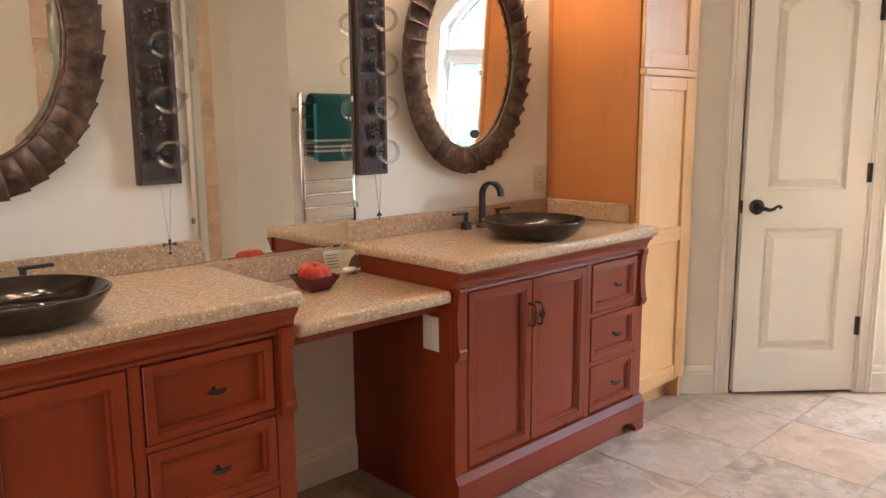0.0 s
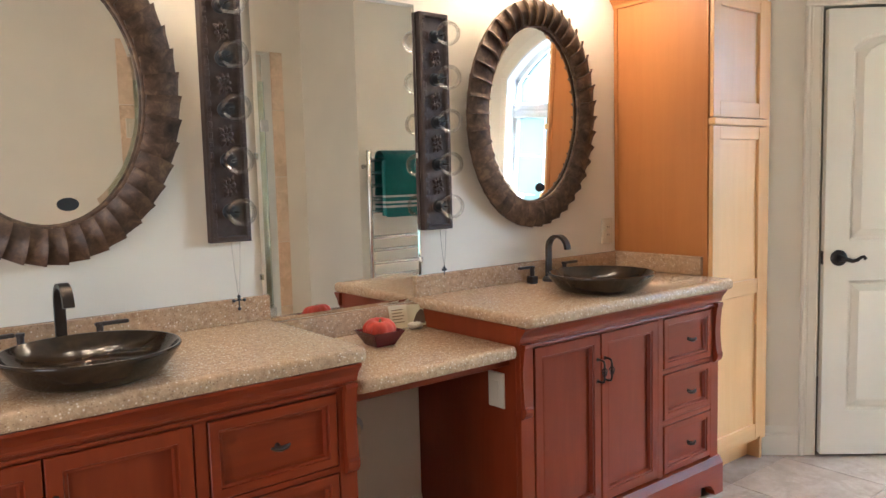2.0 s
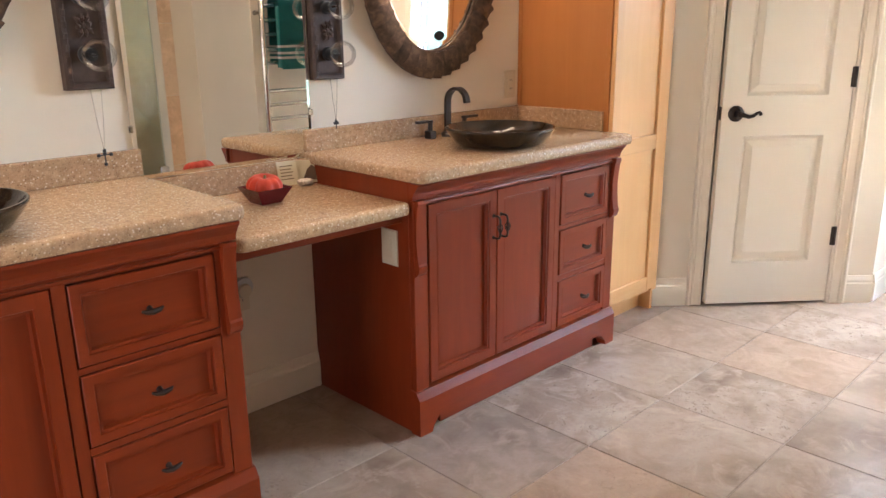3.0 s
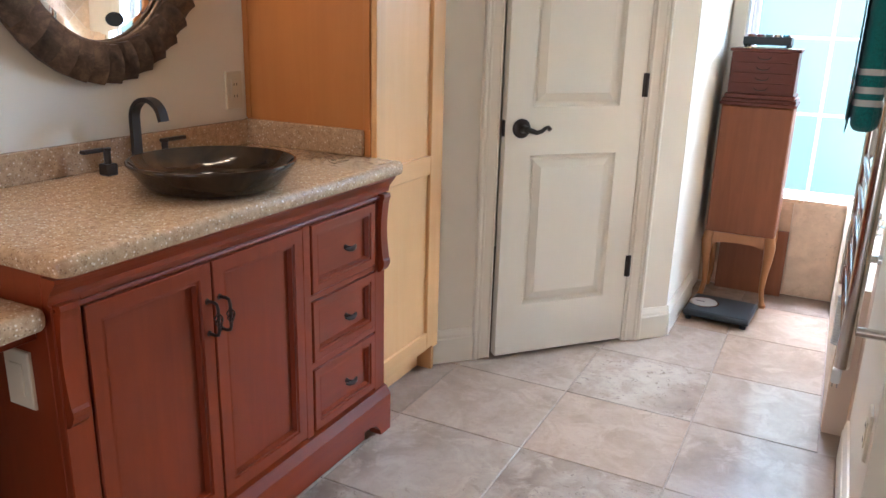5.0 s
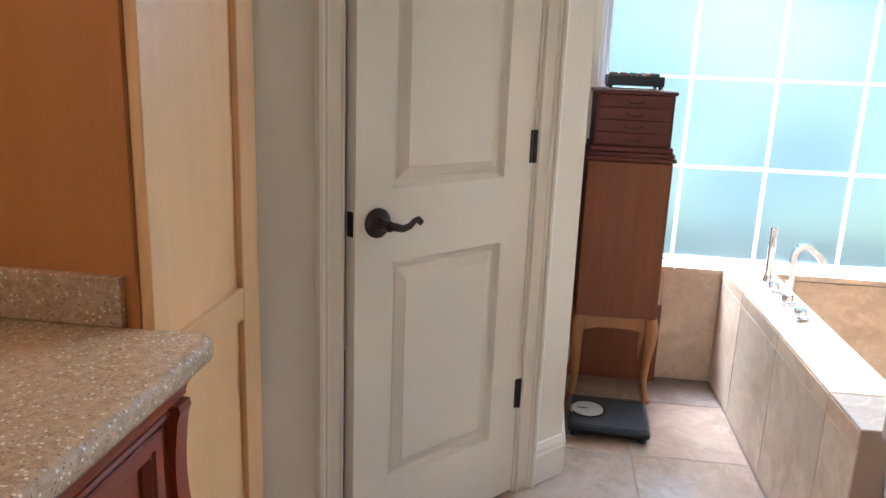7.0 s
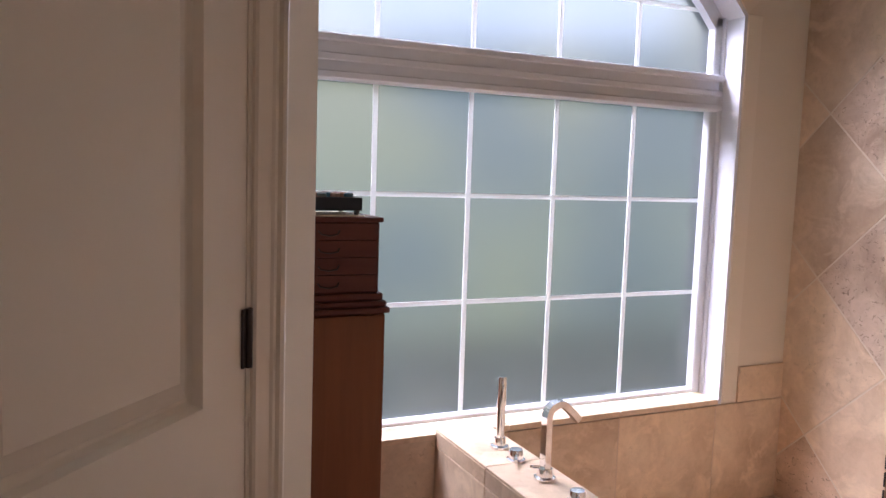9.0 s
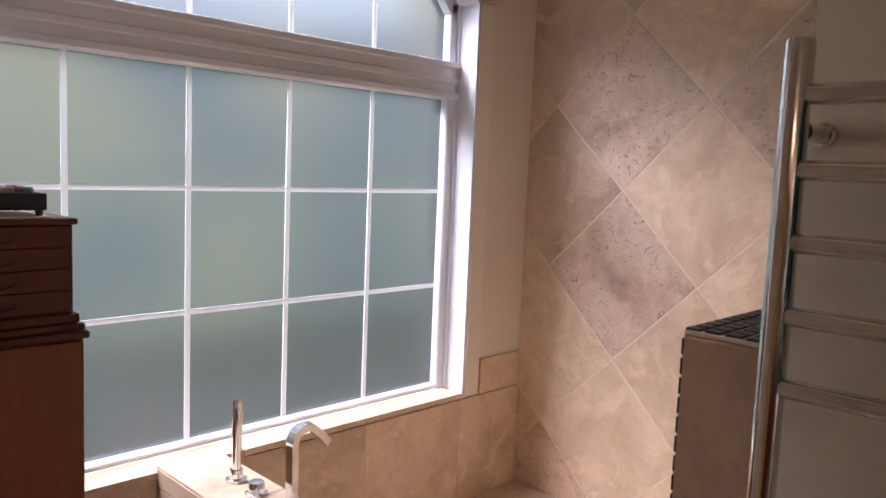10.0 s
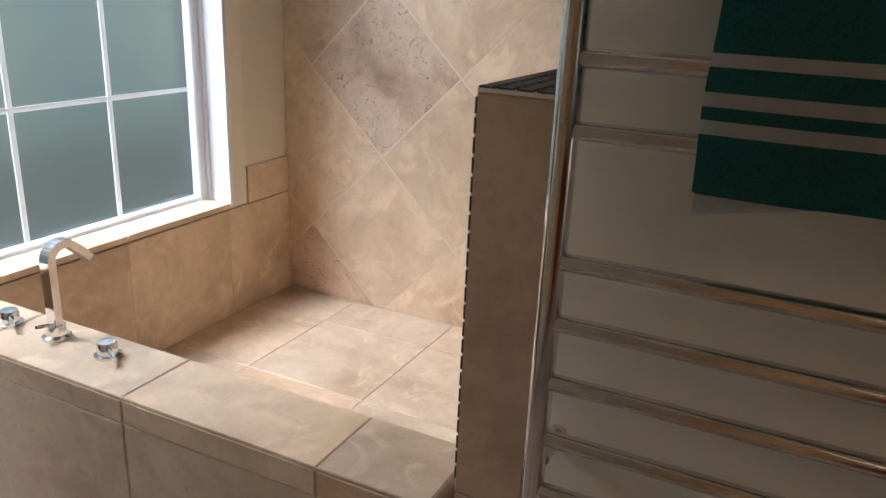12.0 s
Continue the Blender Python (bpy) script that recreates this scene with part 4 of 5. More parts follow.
# ---- globe light strips ----
def rosette(strip, x, y, z, r):
    bm = lathe([(r * 0.25, 0), (r * 0.2, -0.006), (r * 0.05, -0.008)], (x, y, z), 10, 'y')
    boss = part("rosette", bm, SCONCE, strip, "", True)
    for k in range(8):
        a = math.pi * k / 4 + 0.2
        rr = r * (1.0 if k % 2 else 0.8)
        p0, p1 = (x + 0.25 * rr * math.cos(a), z + 0.25 * rr * math.sin(a)), (x + rr * 0.8 * math.cos(a), z + rr * 1.15 * math.sin(a))
        bm = tube([(p0[0], y, p0[1]), ((p0[0] + p1[0]) / 2, y - 0.004, (p0[1] + p1[1]) / 2), (p1[0], y, p1[1])], [0.003, 0.008, 0.003], 6)
        part("petal", bm, SCONCE, boss, "", True).matrix_parent_inverse = Matrix()


def light_strip(x, z0, z1, label):
    s = thing("globe_light_strip", label, "wall light", "globe light strips", at=pose(x, 0, z0))
    h, w = z1 - z0, 0.064
    bm = box(-w, w, -0.03, -0.001, 0, h, 0)
    front = min(bm.faces, key=lambda f: f.calc_center_median().y)
    bmesh.ops.inset_region(bm, faces=[front], thickness=0.006, depth=0.0)
    bmesh.ops.translate(bm, verts=list(front.verts), vec=(0, -0.008, 0))
    bmesh.ops.inset_region(bm, faces=[front], thickness=0.016, depth=0.0)
    bmesh.ops.inset_region(bm, faces=[front], thickness=0.006, depth=-0.01)
    part("back_plate", bm, SCONCE, s)
    bm = bmesh.new()
    for k in range(26):
        z = 0.02 + (h - 0.04) * k / 25
        for sx in (-1, 1):
            add_box(bm, sx * 0.052 - 0.006, sx * 0.052 + 0.006, -0.041, -0.036, z - 0.009, z + 0.009, 0.002)
    tagged(part("bead_border", bm, SCONCE, s), kind="stuff")
    step = 0.153
    first = h / 2 - 2 * step
    for i in range(6):
        z = first + step * (i - 0.5)
        if 0.03 < z < h - 0.03:
            rosette(s, 0, -0.030, z, 0.034)
    for i in range(5):
        z = first + step * i
        so = part("socket", lathe([(0.024, -0.026), (0.024, -0.032), (0.019, -0.036), (0.018, -0.066), (0.004, -0.068)], (0, 0, z), 18, 'y'), BLACK, s, "", True)
        prof = [(0.013, -0.066), (0.016, -0.072)]
        prof += [(0.044 * math.sin(radians(a)), -0.112 + 0.044 * math.cos(radians(a))) for a in range(24, 178, 11)] + [(0.0012, -0.1560)]
        b = part("globe_bulb", lathe(prof, (0, 0, z), 28, 'y'), CLEAR, s, "clear unlit globe bulb", True)
        st = part("filament_stem", lathe([(0.004, -0.068), (0.003, -0.085), (0.002, -0.098), (0.001, -0.10)], (0, 0, z), 8, 'y'), BRONZE, b, "", True)
        st.matrix_parent_inverse = Matrix()
        b.visible_shadow = False
    return s


light_strip(0.761, 1.140, 1.937, "dark carved light strip with five clear globe bulbs")
light_strip(1.565, 1.128, 1.911, "dark carved light strip with five clear globe bulbs")


def necklace(x, y, ztop, zlow, cross=True):
    nk = thing("necklace", "fine silver necklace with beaded pendant hung on a globe bulb", "necklace")
    bm = tube([(x - 0.016, y, ztop), (x - 0.010, y, (ztop + zlow) / 2), (x - 0.001, y, zlow)], 0.0012, 5)
    add_tube(bm, [(x + 0.012, y, ztop), (x + 0.008, y, (ztop + zlow) / 2), (x + 0.001, y, zlow)], 0.0012, 5)
    part("chain", bm, STEEL, nk)
    bm = bmesh.new()
    arm = 0.017 if cross else 0.007
    for dx, dz in ((0, 0), (arm, -0.004), (-arm, -0.004), (0, -0.03), (0, 0.008)) if cross else ((0, 0), (0.006, -0.006), (-0.006, -0.006)):
        bmesh.ops.create_icosphere(bm, subdivisions=1, radius=0.006, matrix=Matrix.Translation((x + dx, y, zlow - 0.01 + dz)))
    add_tube(bm, [(x, y, zlow), (x, y, zlow - 0.035)], 0.002, 5)
    if cross:
        add_tube(bm, [(x - arm, y, zlow - 0.014), (x + arm, y, zlow - 0.014)], 0.002, 5)
    part("pendant", bm, BLACK, nk)
    return nk


necklace(0.768, -0.045, 1.14, 0.975)
necklace(1.570, -0.050, 1.13, 0.995, False)


# ---- vanity lights over the ovals ----
def vanity_light(x, z):
    v = thing("vanity_light", "lit bar light with four frosted glass shades above an oval mirror", "wall light", "vanity lights", at=pose(x, 0, z))
    part("back_plate", box(-0.10, 0.10, -0.022, -0.001, 0.03, 0.15, 0.006, 2), BRONZE, v)
    part("bar", box(-0.38, 0.38, -0.06, -0.045, 0.085, 0.105, 0.004), BRONZE, v)
    part("arm", box(-0.012, 0.012, -0.046, -0.02, 0.083, 0.107, 0.003), BRONZE, v)
    for i in range(4):
        cx = -0.315 + 0.21 * i
        sh = part("shade", lathe([(0.030, 0.085), (0.040, 0.07), (0.058, 0.0), (0.060, -0.028), (0.055, -0.028), (0.053, 0.0), (0.036, 0.066), (0.026, 0.078)], (cx, -0.155, 0.01), 28), SHADE, v, "glowing frosted glass shade", True)
        c = part("shade_cap", lathe([(0.034, 0.088), (0.034, 0.10), (0.012, 0.112)], (cx, -0.155, 0.01), 18), BRONZE, v, "", True)
        part("shade_arm", tube([(cx, -0.052, 0.095), (cx, -0.10, 0.120), (cx, -0.155, 0.118)], 0.006, 8), BRONZE, v, "", True)
        lamp = bpy.data.lights.new("bulb", 'POINT')
        lamp.energy, lamp.color, lamp.shadow_soft_size = BULB, (1.0, 0.74, 0.47), 0.025
        lo = new("bulb", lamp)
        lo.parent = v
        lo.location = (cx, -0.155, -0.012)
    return v


vanity_light(2.062, 2.185)
vanity_light(0.268, 2.185)


# ---- wall plates ----
def plate(name, label, m, w=0.072, h=0.116, kind="outlet"):
    p = thing(name, label, "outlet" if kind == "outlet" else "switch", at=m)
    bm = box(-w / 2, w / 2, -0.006, -0.0005, -h / 2, h / 2, 0)
    front = min(bm.faces, key=lambda f: f.calc_center_median().y)
    bmesh.ops.inset_region(bm, faces=[front], thickness=0.004, depth=0.0)
    bmesh.ops.translate(bm, verts=list(front.verts), vec=(0, -0.002, 0))
    part("cover", bm, PLATE, p)
    part("insert", box(-0.017, 0.017, -0.0115, -0.008, -0.033, 0.033, 0.001), PLATE, p)
    if kind == "outlet":
        for z in (-0.018, 0.018):
            for x in (-0.006, 0.006):
                part("slot", box(x - 0.0012, x + 0.0012, -0.0122, -0.0112, z - 0.004, z + 0.004, 0), BLACK, p)
    return p


plate("wall_outlet", "ivory outlet with a small red test button beside the tall cabinet", pose(2.556, 0, 1.058))
plate("wall_switch", "ivory plate with a rectangular insert on the far vanity side", pose(1.468, -0.440, 0.626, 0, 0, -90), kind="switch")
plate("wall_outlet", "ivory outlet with a round plug-in light under the make-up counter", pose(1.165, 0, 0.435))
night = thing("night_light", "round white plug-in night light in the low outlet", "night light", at=pose(1.172, -0.0125, 0.453))
part("body", lathe([(0.024, 0.0), (0.026, -0.012), (0.022, -0.024), (0.004, -0.026)], (0, 0, 0), 24, 'y'), PLATE, night, "", True)
part("shade_ring", lathe([(0.033, -0.006), (0.035, -0.012), (0.033, -0.018), (0.026, -0.014)], (0, 0, 0.012), 24, 'y'), GREY, night, "", True)
plate("wall_outlet", "ivory outlet under the towel warmer", pose(2.52, SOUTH, 0.40, 0, 0, 180))

plate("shower_switch", "white switch plate on the tiled shower jamb", pose(1.262, SHY + 0.0105, 1.66, 0, 0, 180), kind="switch")

# ---- things on the make-up counter ----
dish = thing("square_dish", "small dark red glazed square dish", "dish", at=pose(1.165, -0.215, 0.787))
bm = bmesh.new()
lo = [bm.verts.new((x, y, 0.0)) for x, y in ((-0.034, -0.034), (0.034, -0.034), (0.034, 0.034), (-0.034, 0.034))]
hi = [bm.verts.new((x, y, 0.048)) for x, y in ((-0.060, -0.060), (0.060, -0.060), (0.060, 0.060), (-0.060, 0.060))]
hi2 = [bm.verts.new((x, y, 0.048)) for x, y in ((-0.056, -0.056), (0.056, -0.056), (0.056, 0.056), (-0.056, 0.056))]
inn = [bm.verts.new((x, y, 0.006)) for x, y in ((-0.031, -0.031), (0.031, -0.031), (0.031, 0.031), (-0.031, 0.031))]
bm.faces.new(lo[::-1])
bm.faces.new(inn)
for a, b in ((lo, hi), (hi, hi2), (hi2, inn)):
    for i in range(4):
        j = (i + 1) % 4
        bm.faces.new((a[i], a[j], b[j], b[i]))
part("bowl", bm, RED_DISH, dish)

gourd = thing("pumpkin_gourd", "ribbed orange-red ornamental pumpkin lying in the dish", "pumpkin", at=pose(1.165, -0.215, 0.838, 8, -6, 20))
bm = bmesh.new()
bmesh.ops.create_uvsphere(bm, u_segments=48, v_segments=18, radius=1)
for v in bm.verts:
    a = math.atan2(v.co.y, v.co.x)
    r = 0.053 * (0.86 + 0.17 * abs(math.sin(a * 5)) ** 0.7)
    d = math.hypot(v.co.x, v.co.y)
    v.co = Vector((v.co.x * r, v.co.y * r, v.co.z * 0.040 - 0.020 * (1 - d) ** 2 * (1 if v.co.z > 0 else -1)))
part("flesh", bm, PUMPKIN, gourd, "", True)
part("stalk", tube([(0, 0, 0.015), (0.002, 0, 0.024), (0.006, 0.002, 0.031)], [0.006, 0.005, 0.004], 8), STALK, gourd, "", True)

card = thing("photo_card", "small cream card with brown print leaning on the backsplash", "card", at=pose(1.365, -0.045, 0.787, -14, 0, -8))
part("sheet", box(-0.036, 0.036, -0.002, 0.0, 0, 0.082, 0), PAPER, card)
for i in range(5):
    part("print_line", box(-0.026, 0.020 - 0.006 * (i % 2), -0.0032, -0.0022, 0.064 - 0.011 * i, 0.067 - 0.011 * i, 0), INK, card)
card = thing("photo_card", "small card with a brown picture leaning on the backsplash", "card", at=pose(1.435, -0.048, 0.787, -14, 0, -22))
part("sheet", box(-0.036, 0.036, -0.002, 0.0, 0, 0.078, 0), PAPER, card)
bm = prism([(-0.012, 0.012), (0.034, 0.008), (0.034, 0.05), (0.02, 0.06), (0.004, 0.046)], on_y, -0.0035, -0.0022)
part("print_patch", bm, INK, card)
shell = thing("seashell", "small pale spiral seashell in front of the cards", "seashell", at=pose(1.392, -0.098, 0.787))
bm = bmesh.new()
for k in range(26):
    a, r = k * 0.62, 0.020 * (1 - k / 30)
    bmesh.ops.create_icosphere(bm, subdivisions=1, radius=0.0135 * (1 - k / 34), matrix=Matrix.Translation((r * math.cos(a), r * math.sin(a) * 0.8, 0.0125 + k * 0.0004)))
part("spiral", bm, SHELL, shell, "", True)

# ---- jewellery armoire in the alcove ----
arm = thing("jewelry_armoire", "oak jewelry armoire on curved legs against the window wall", "armoire")
AX0, AX1, AY0, AY1 = 4.450, 4.706, -1.236, -1.546
part("body", box(AX0, AX1, AY0, AY1, 0.345, 0.952, 0.004), OAK, arm)
f = box(0, AY0 - AY1 - 0.006, 0, 0.012, 0.349, 0.948, 0.003, 2)
part("door", f, OAK, arm, m=pose(AX0 - 0.0125, AY0 - 0.003, 0, 0, 0, -90))
part("top_moulding", box(AX0 - 0.016, AX1, AY0 + 0.010, AY1 - 0.010, 0.952, 0.968, 0.005, 2), MAHOGANY, arm)
part("top_moulding", box(AX0 - 0.006, AX1, AY0 + 0.004, AY1 - 0.004, 0.968, 0.984, 0.005, 2), MAHOGANY, arm)
ap = [(AY1 + 0.012, 0.345), (AY1 + 0.012, 0.285), (AY1 + 0.05, 0.290), (AY1 + 0.09, 0.300), ((AY0 + AY1) / 2, 0.302), (AY0 - 0.09, 0.300), (AY0 - 0.05, 0.290), (AY0 - 0.012, 0.285), (AY0 - 0.012, 0.345)]
part("apron", prism(ap, on_x, AX0 - 0.002, AX0 + 0.016), OAK_LIGHT, arm)
part("apron", box(AX0 + 0.018, AX1 - 0.02, AY0 - 0.018, AY0 - 0.004, 0.295, 0.345, 0.002), OAK_LIGHT, arm)
part("apron", box(AX0 + 0.018, AX1 - 0.02, AY1 + 0.004, AY1 + 0.018, 0.295, 0.345, 0.002), OAK_LIGHT, arm)
for lx, sx in ((AX0 + 0.012, -1), (AX1 - 0.02, 1)):
    for ly, sy in ((AY0 - 0.02, 1), (AY1 + 0.02, -1)):
        k = 1 if sx < 0 else 0.3
        pts = [(lx, ly, 0.345), (lx + sx * 0.012 * k, ly + sy * 0.008, 0.30), (lx + sx * 0.008 * k, ly + sy * 0.006, 0.24), (lx, ly, 0.16), (lx - sx * 0.004 * k, ly - sy * 0.002, 0.08), (lx + sx * 0.004 * k, ly + sy * 0.006, 0.028), (lx + sx * 0.016 * k, ly + sy * 0.012, 0.010), (lx + sx * 0.018 * k, ly + sy * 0.013, 0.0)]
        part("leg", tube(pts, [0.024, 0.026, 0.022, 0.016, 0.0125, 0.013, 0.018, 0.014], 12), OAK_LIGHT, arm, "", True)

chest = thing("jewelry_chest", "dark mahogany tabletop jewelry chest standing on the armoire", "jewelry box")
part("plinth", box(AX0 + 0.004, AX1, AY0 - 0.004, AY1 + 0.004, 0.984, 1.004, 0.005, 2), MAHOGANY, chest)
part("body", box(AX0 + 0.016, AX1 - 0.004, AY0 - 0.014, AY1 + 0.014, 1.004, 1.192, 0.003), MAHOGANY, chest)
part("lid", box(AX0 + 0.006, AX1 - 0.002, AY0 - 0.005, AY1 + 0.005, 1.192, 1.206, 0.005, 2), MAHOGANY, chest)
for k in range(4):
    z0 = 1.010 + 0.0455 * k
    d = part("drawer", box(AX0 + 0.009, AX0 + 0.0165, AY0 - 0.024, AY1 + 0.024, z0, z0 + 0.0435, 0.0012), MAHOGANY, chest)
    ym = (AY0 + AY1) / 2
    b = part("bail_pull", tube([(AX0 + 0.008, ym + 0.028, z0 + 0.024), (AX0 + 0.003, ym + 0.022, z0 + 0.015), (AX0 + 0.002, ym, z0 + 0.011), (AX0 + 0.003, ym - 0.022, z0 + 0.015), (AX0 + 0.008, ym - 0.028, z0 + 0.024)], 0.002, 6), BRONZE, d, "", True)
    b.matrix_parent_inverse = Matrix()

tray = thing("footed_tray", "small dark footed tray full of little jars on the chest", "tray")
TY0, TY1, TX0, TX1 = -1.288, -1.490, 4.49, 4.66
part("runner", box(TX0 - 0.012, TX1 + 0.012, TY0 - 0.004, TY1 - 0.004, 1.206, 1.209, 0.001), PAPER, tray)
part("base", box(TX0, TX1, TY0, TY1, 1.221, 1.227, 0.001), BLACK, tray)
part("rim", box(TX0, TX0 + 0.006, TY0, TY1, 1.2215, 1.256, 0.001), BLACK, tray)
part("rim", box(TX1 - 0.006, TX1, TY0, TY1, 1.2215, 1.256, 0.001), BLACK, tray)
part("rim", box(TX0 + 0.006, TX1 - 0.006, TY0 - 0.006, TY0, 1.2215, 1.256, 0.001), BLACK, tray)
part("rim", box(TX0 + 0.006, TX1 - 0.006, TY1, TY1 + 0.006, 1.2215, 1.256, 0.001), BLACK, tray)
for x in (TX0 + 0.012, TX1 - 0.012):
    for y in (TY0 - 0.012, TY1 + 0.012):
        part("foot", lathe([(0.006, 1.2092), (0.009, 1.2215)], (x, y, 0), 10), BLACK, tray)
tones = [(0.03, 0.10, 0.12), (0.22, 0.10, 0.06), (0.20, 0.05, 0.05), (0.10, 0.14, 0.12), (0.30, 0.18, 0.12)]
JARS = [paint("jar glaze", c, 0.25, 0.2, 0.05, 0.6) for c in tones]
for i in range(5):
    for j in range(3):
        x, y = TX0 + 0.036 + 0.05 * j, TY0 - 0.026 - 0.037 * i
        jar = tagged(part("little_jar", lathe([(0.013, 1.227), (0.015, 1.232), (0.015, 1.252), (0.012, 1.256)], (x, y, 0), 12), JARS[(i + 2 * j) % 5], None, "", True), "tiny glazed cosmetic jar in the tray", "jar", "jars in the tray")
        part("lid", lathe([(0.0135, 1.2562), (0.0135, 1.264), (0.010, 1.267)], (x, y, 0), 12), JARS[(i + j + 1) % 5], jar, "", True).matrix_parent_inverse = Matrix()

# wooden board leaning behind the armoire's legs
board = tagged(part("wood_board", box(4.672, 4.690, -1.285, -1.60, 0.0, 0.335, 0.002), OAK, None, ""), "brown wooden board standing behind the armoire legs", "board")

# ---- bathroom scale ----
sc = thing("bathroom_scale", "black bathroom scale with an oval dial window on the floor", "scale", at=pose(4.235, -1.375, 0.0, 0, 0, -3))
part("platform", box(-0.135, 0.135, -0.145, 0.145, 0.018, 0.046, 0.012, 3), BLACK, sc, "", True)
part("mat", box(-0.122, 0.122, -0.132, 0.132, 0.0455, 0.0485, 0.001), RUBBER, sc)
part("dial_window", lathe([(1.0, 0.0482), (1.0, 0.053), (0.9, 0.054), (0.02, 0.0542)], (0.0, 0.075, 0), 32, 'z', 0.062, 0.058), GREY, sc, "pale oval dial window")
part("dial_rim", lathe([(1.12, 0.0484), (1.12, 0.052), (1.0, 0.0528)], (0.0, 0.075, 0), 32, 'z', 0.062, 0.058), CHROME, sc)
part("needle", box(-0.004, 0.004, 0.075, 0.115, 0.0543, 0.0548, 0), BLACK, sc)
for x in (-0.11, 0.11):
    for y in (-0.12, 0.12):
        part("foot", lathe([(0.014, 0.0), (0.014, 0.0182)], (x, y, 0), 12), BLACK, sc)

# ---- towel warmer ----
RY = -1.815
PX0, PX1 = 2.455, 3.118
warmer = thing("towel_warmer", "polished steel ladder towel warmer on the wall", "towel rail")
for x in (PX0, PX1):
    part("post", lathe([(0.004, 0.570), (0.014, 0.572), (0.0158, 0.576), (0.0158, 1.493), (0.014, 1.497), (0.004, 1.498)], (x, RY, 0), 24), STEEL, warmer, "", True)
RAILS = (1.437, 1.355, 1.275, 1.193, 1.111, 0.950, 0.868, 0.785, 0.702, 0.620)
for z in RAILS:
    part("rail", lathe([(0.0115, PX0 + 0.012), (0.0115, PX1 - 0.012)], (0, RY, z), 16, 'x'), STEEL, warmer, "", True)
for x in (PX0, PX1):
    for z in (1.398, 0.660):
        b = part("wall_bracket", lathe([(0.011, RY - 0.012), (0.011, SOUTH + 0.012), (0.014, SOUTH + 0.011), (0.0145, SOUTH + 0.001)], (x - (0.006 if x > 3 else -0.006), 0, z), 16, 'y'), STEEL, warmer, "", True)
coil = [(3.095 - 0.0003 * k + 0.012 * math.cos(k * 1.1), RY - 0.004 + 0.012 * math.sin(k * 1.1), 0.545 - 0.0012 * k) for k in range(120)]
coil = [(PX1, RY, 0.574), (PX1 - 0.012, RY, 0.556)] + coil[4:]
end = coil[-1]
coil += [(end[0] - 0.03, end[1], end[2] - 0.03), (end[0] - 0.09, end[1], end[2] - 0.045), (end[0] - 0.15, end[1], end[2] - 0.03), (end[0] - 0.165, end[1], end[2] - 0.008)]
end = (end[0] - 0.072, end[1], end[2] + 0.0)
part("coiled_cord", tube(coil, 0.0032, 6), GREY, warmer, "grey coiled power cord", True)
plug = part("plug", box(end[0] - 0.105, end[0] - 0.08, end[1] - 0.012, end[1] + 0.012, end[2] - 0.055, end[2] - 0.01, 0.004), GREY, warmer)
for s in (-0.006, 0.006):
    part("plug_prong", box(end[0] - 0.094, end[0] - 0.091, end[1] + s - 0.002, end[1] + s + 0.002, end[2] - 0.07, end[2] - 0.054, 0), CHROME, plug).matrix_parent_inverse = Matrix()

# towel folded over the top rail
towel = thing("bath_towel", "teal terry towel with three white stripes folded over the warmer", "towel")


def drape(x0, x1, z_low, z_top, y_front, y_back, wave, thick=0.012, low_back=None, skew=0.0):
    bm = bmesh.new()
    nu, prof = 26, []
    low_back = z_low if low_back is None else low_back
    nz = 22
    prof += [(y_front, z_low + (z_top - z_low) * k / nz) for k in range(nz + 1)]
    r = (y_front - y_back) / 2
    prof += [(y_front - r + r * math.cos(radians(a)), z_top + r * math.sin(radians(a))) for a in range(20, 180, 20)]
    prof += [(y_back, z_top - (z_top - low_back) * k / 10) for k in range(11)]
    outer = []
    for i in range(nu + 1):
        u = i / nu
        x = x0 + (x1 - x0) * u
        o = []
        for k, (y, z) in enumerate(prof):
            down = max(0.0, (z_top - z) / (z_top - z_low))
            wob = wave * down * (math.sin(u * 9.0 + 1.0) + 0.5 * math.sin(u * 17 + z * 6)) + 0.0012 * noise.noise(Vector((x * 40, y * 30, z * 40)))
            xx = x + 0.010 * down * (u - 0.5) + 0.004 * noise.noise(Vector((z * 9, u * 3, 1)))
            o.append(bm.verts.new((xx, y + wob, z + skew * (1 - u) * down)))
        outer.append(o)
    for a, b in zip(outer, outer[1:]):
        for k in range(len(prof) - 1):
            bm.faces.new((a[k], b[k], b[k + 1], a[k + 1]))
    bmesh.ops.solidify(bm, geom=bm.faces[:], thickness=thick)
    return bm


part("cloth", drape(2.530, 2.950, 1.085, 1.430, -1.790, -1.840, 0.002, low_back=1.13), TEAL, towel, "", True)
part("inner_fold", box(2.532, 2.952, -1.802, -1.747, 1.080, 1.436, 0.020, 4), TEAL, towel, "", True)
part("hem_fold", drape(2.530, 2.953, 1.050, 1.431, -1.7475, -1.864, 0.0015, 0.011, 1.14, skew=0.09), TEAL, towel, "pale woven hem peeping out below", True)
part("folded_layer", drape(2.532, 2.955, 1.0755, 1.432, -1.7415, -1.872, 0.002, 0.010, 1.12), TEAL, towel, "", True)

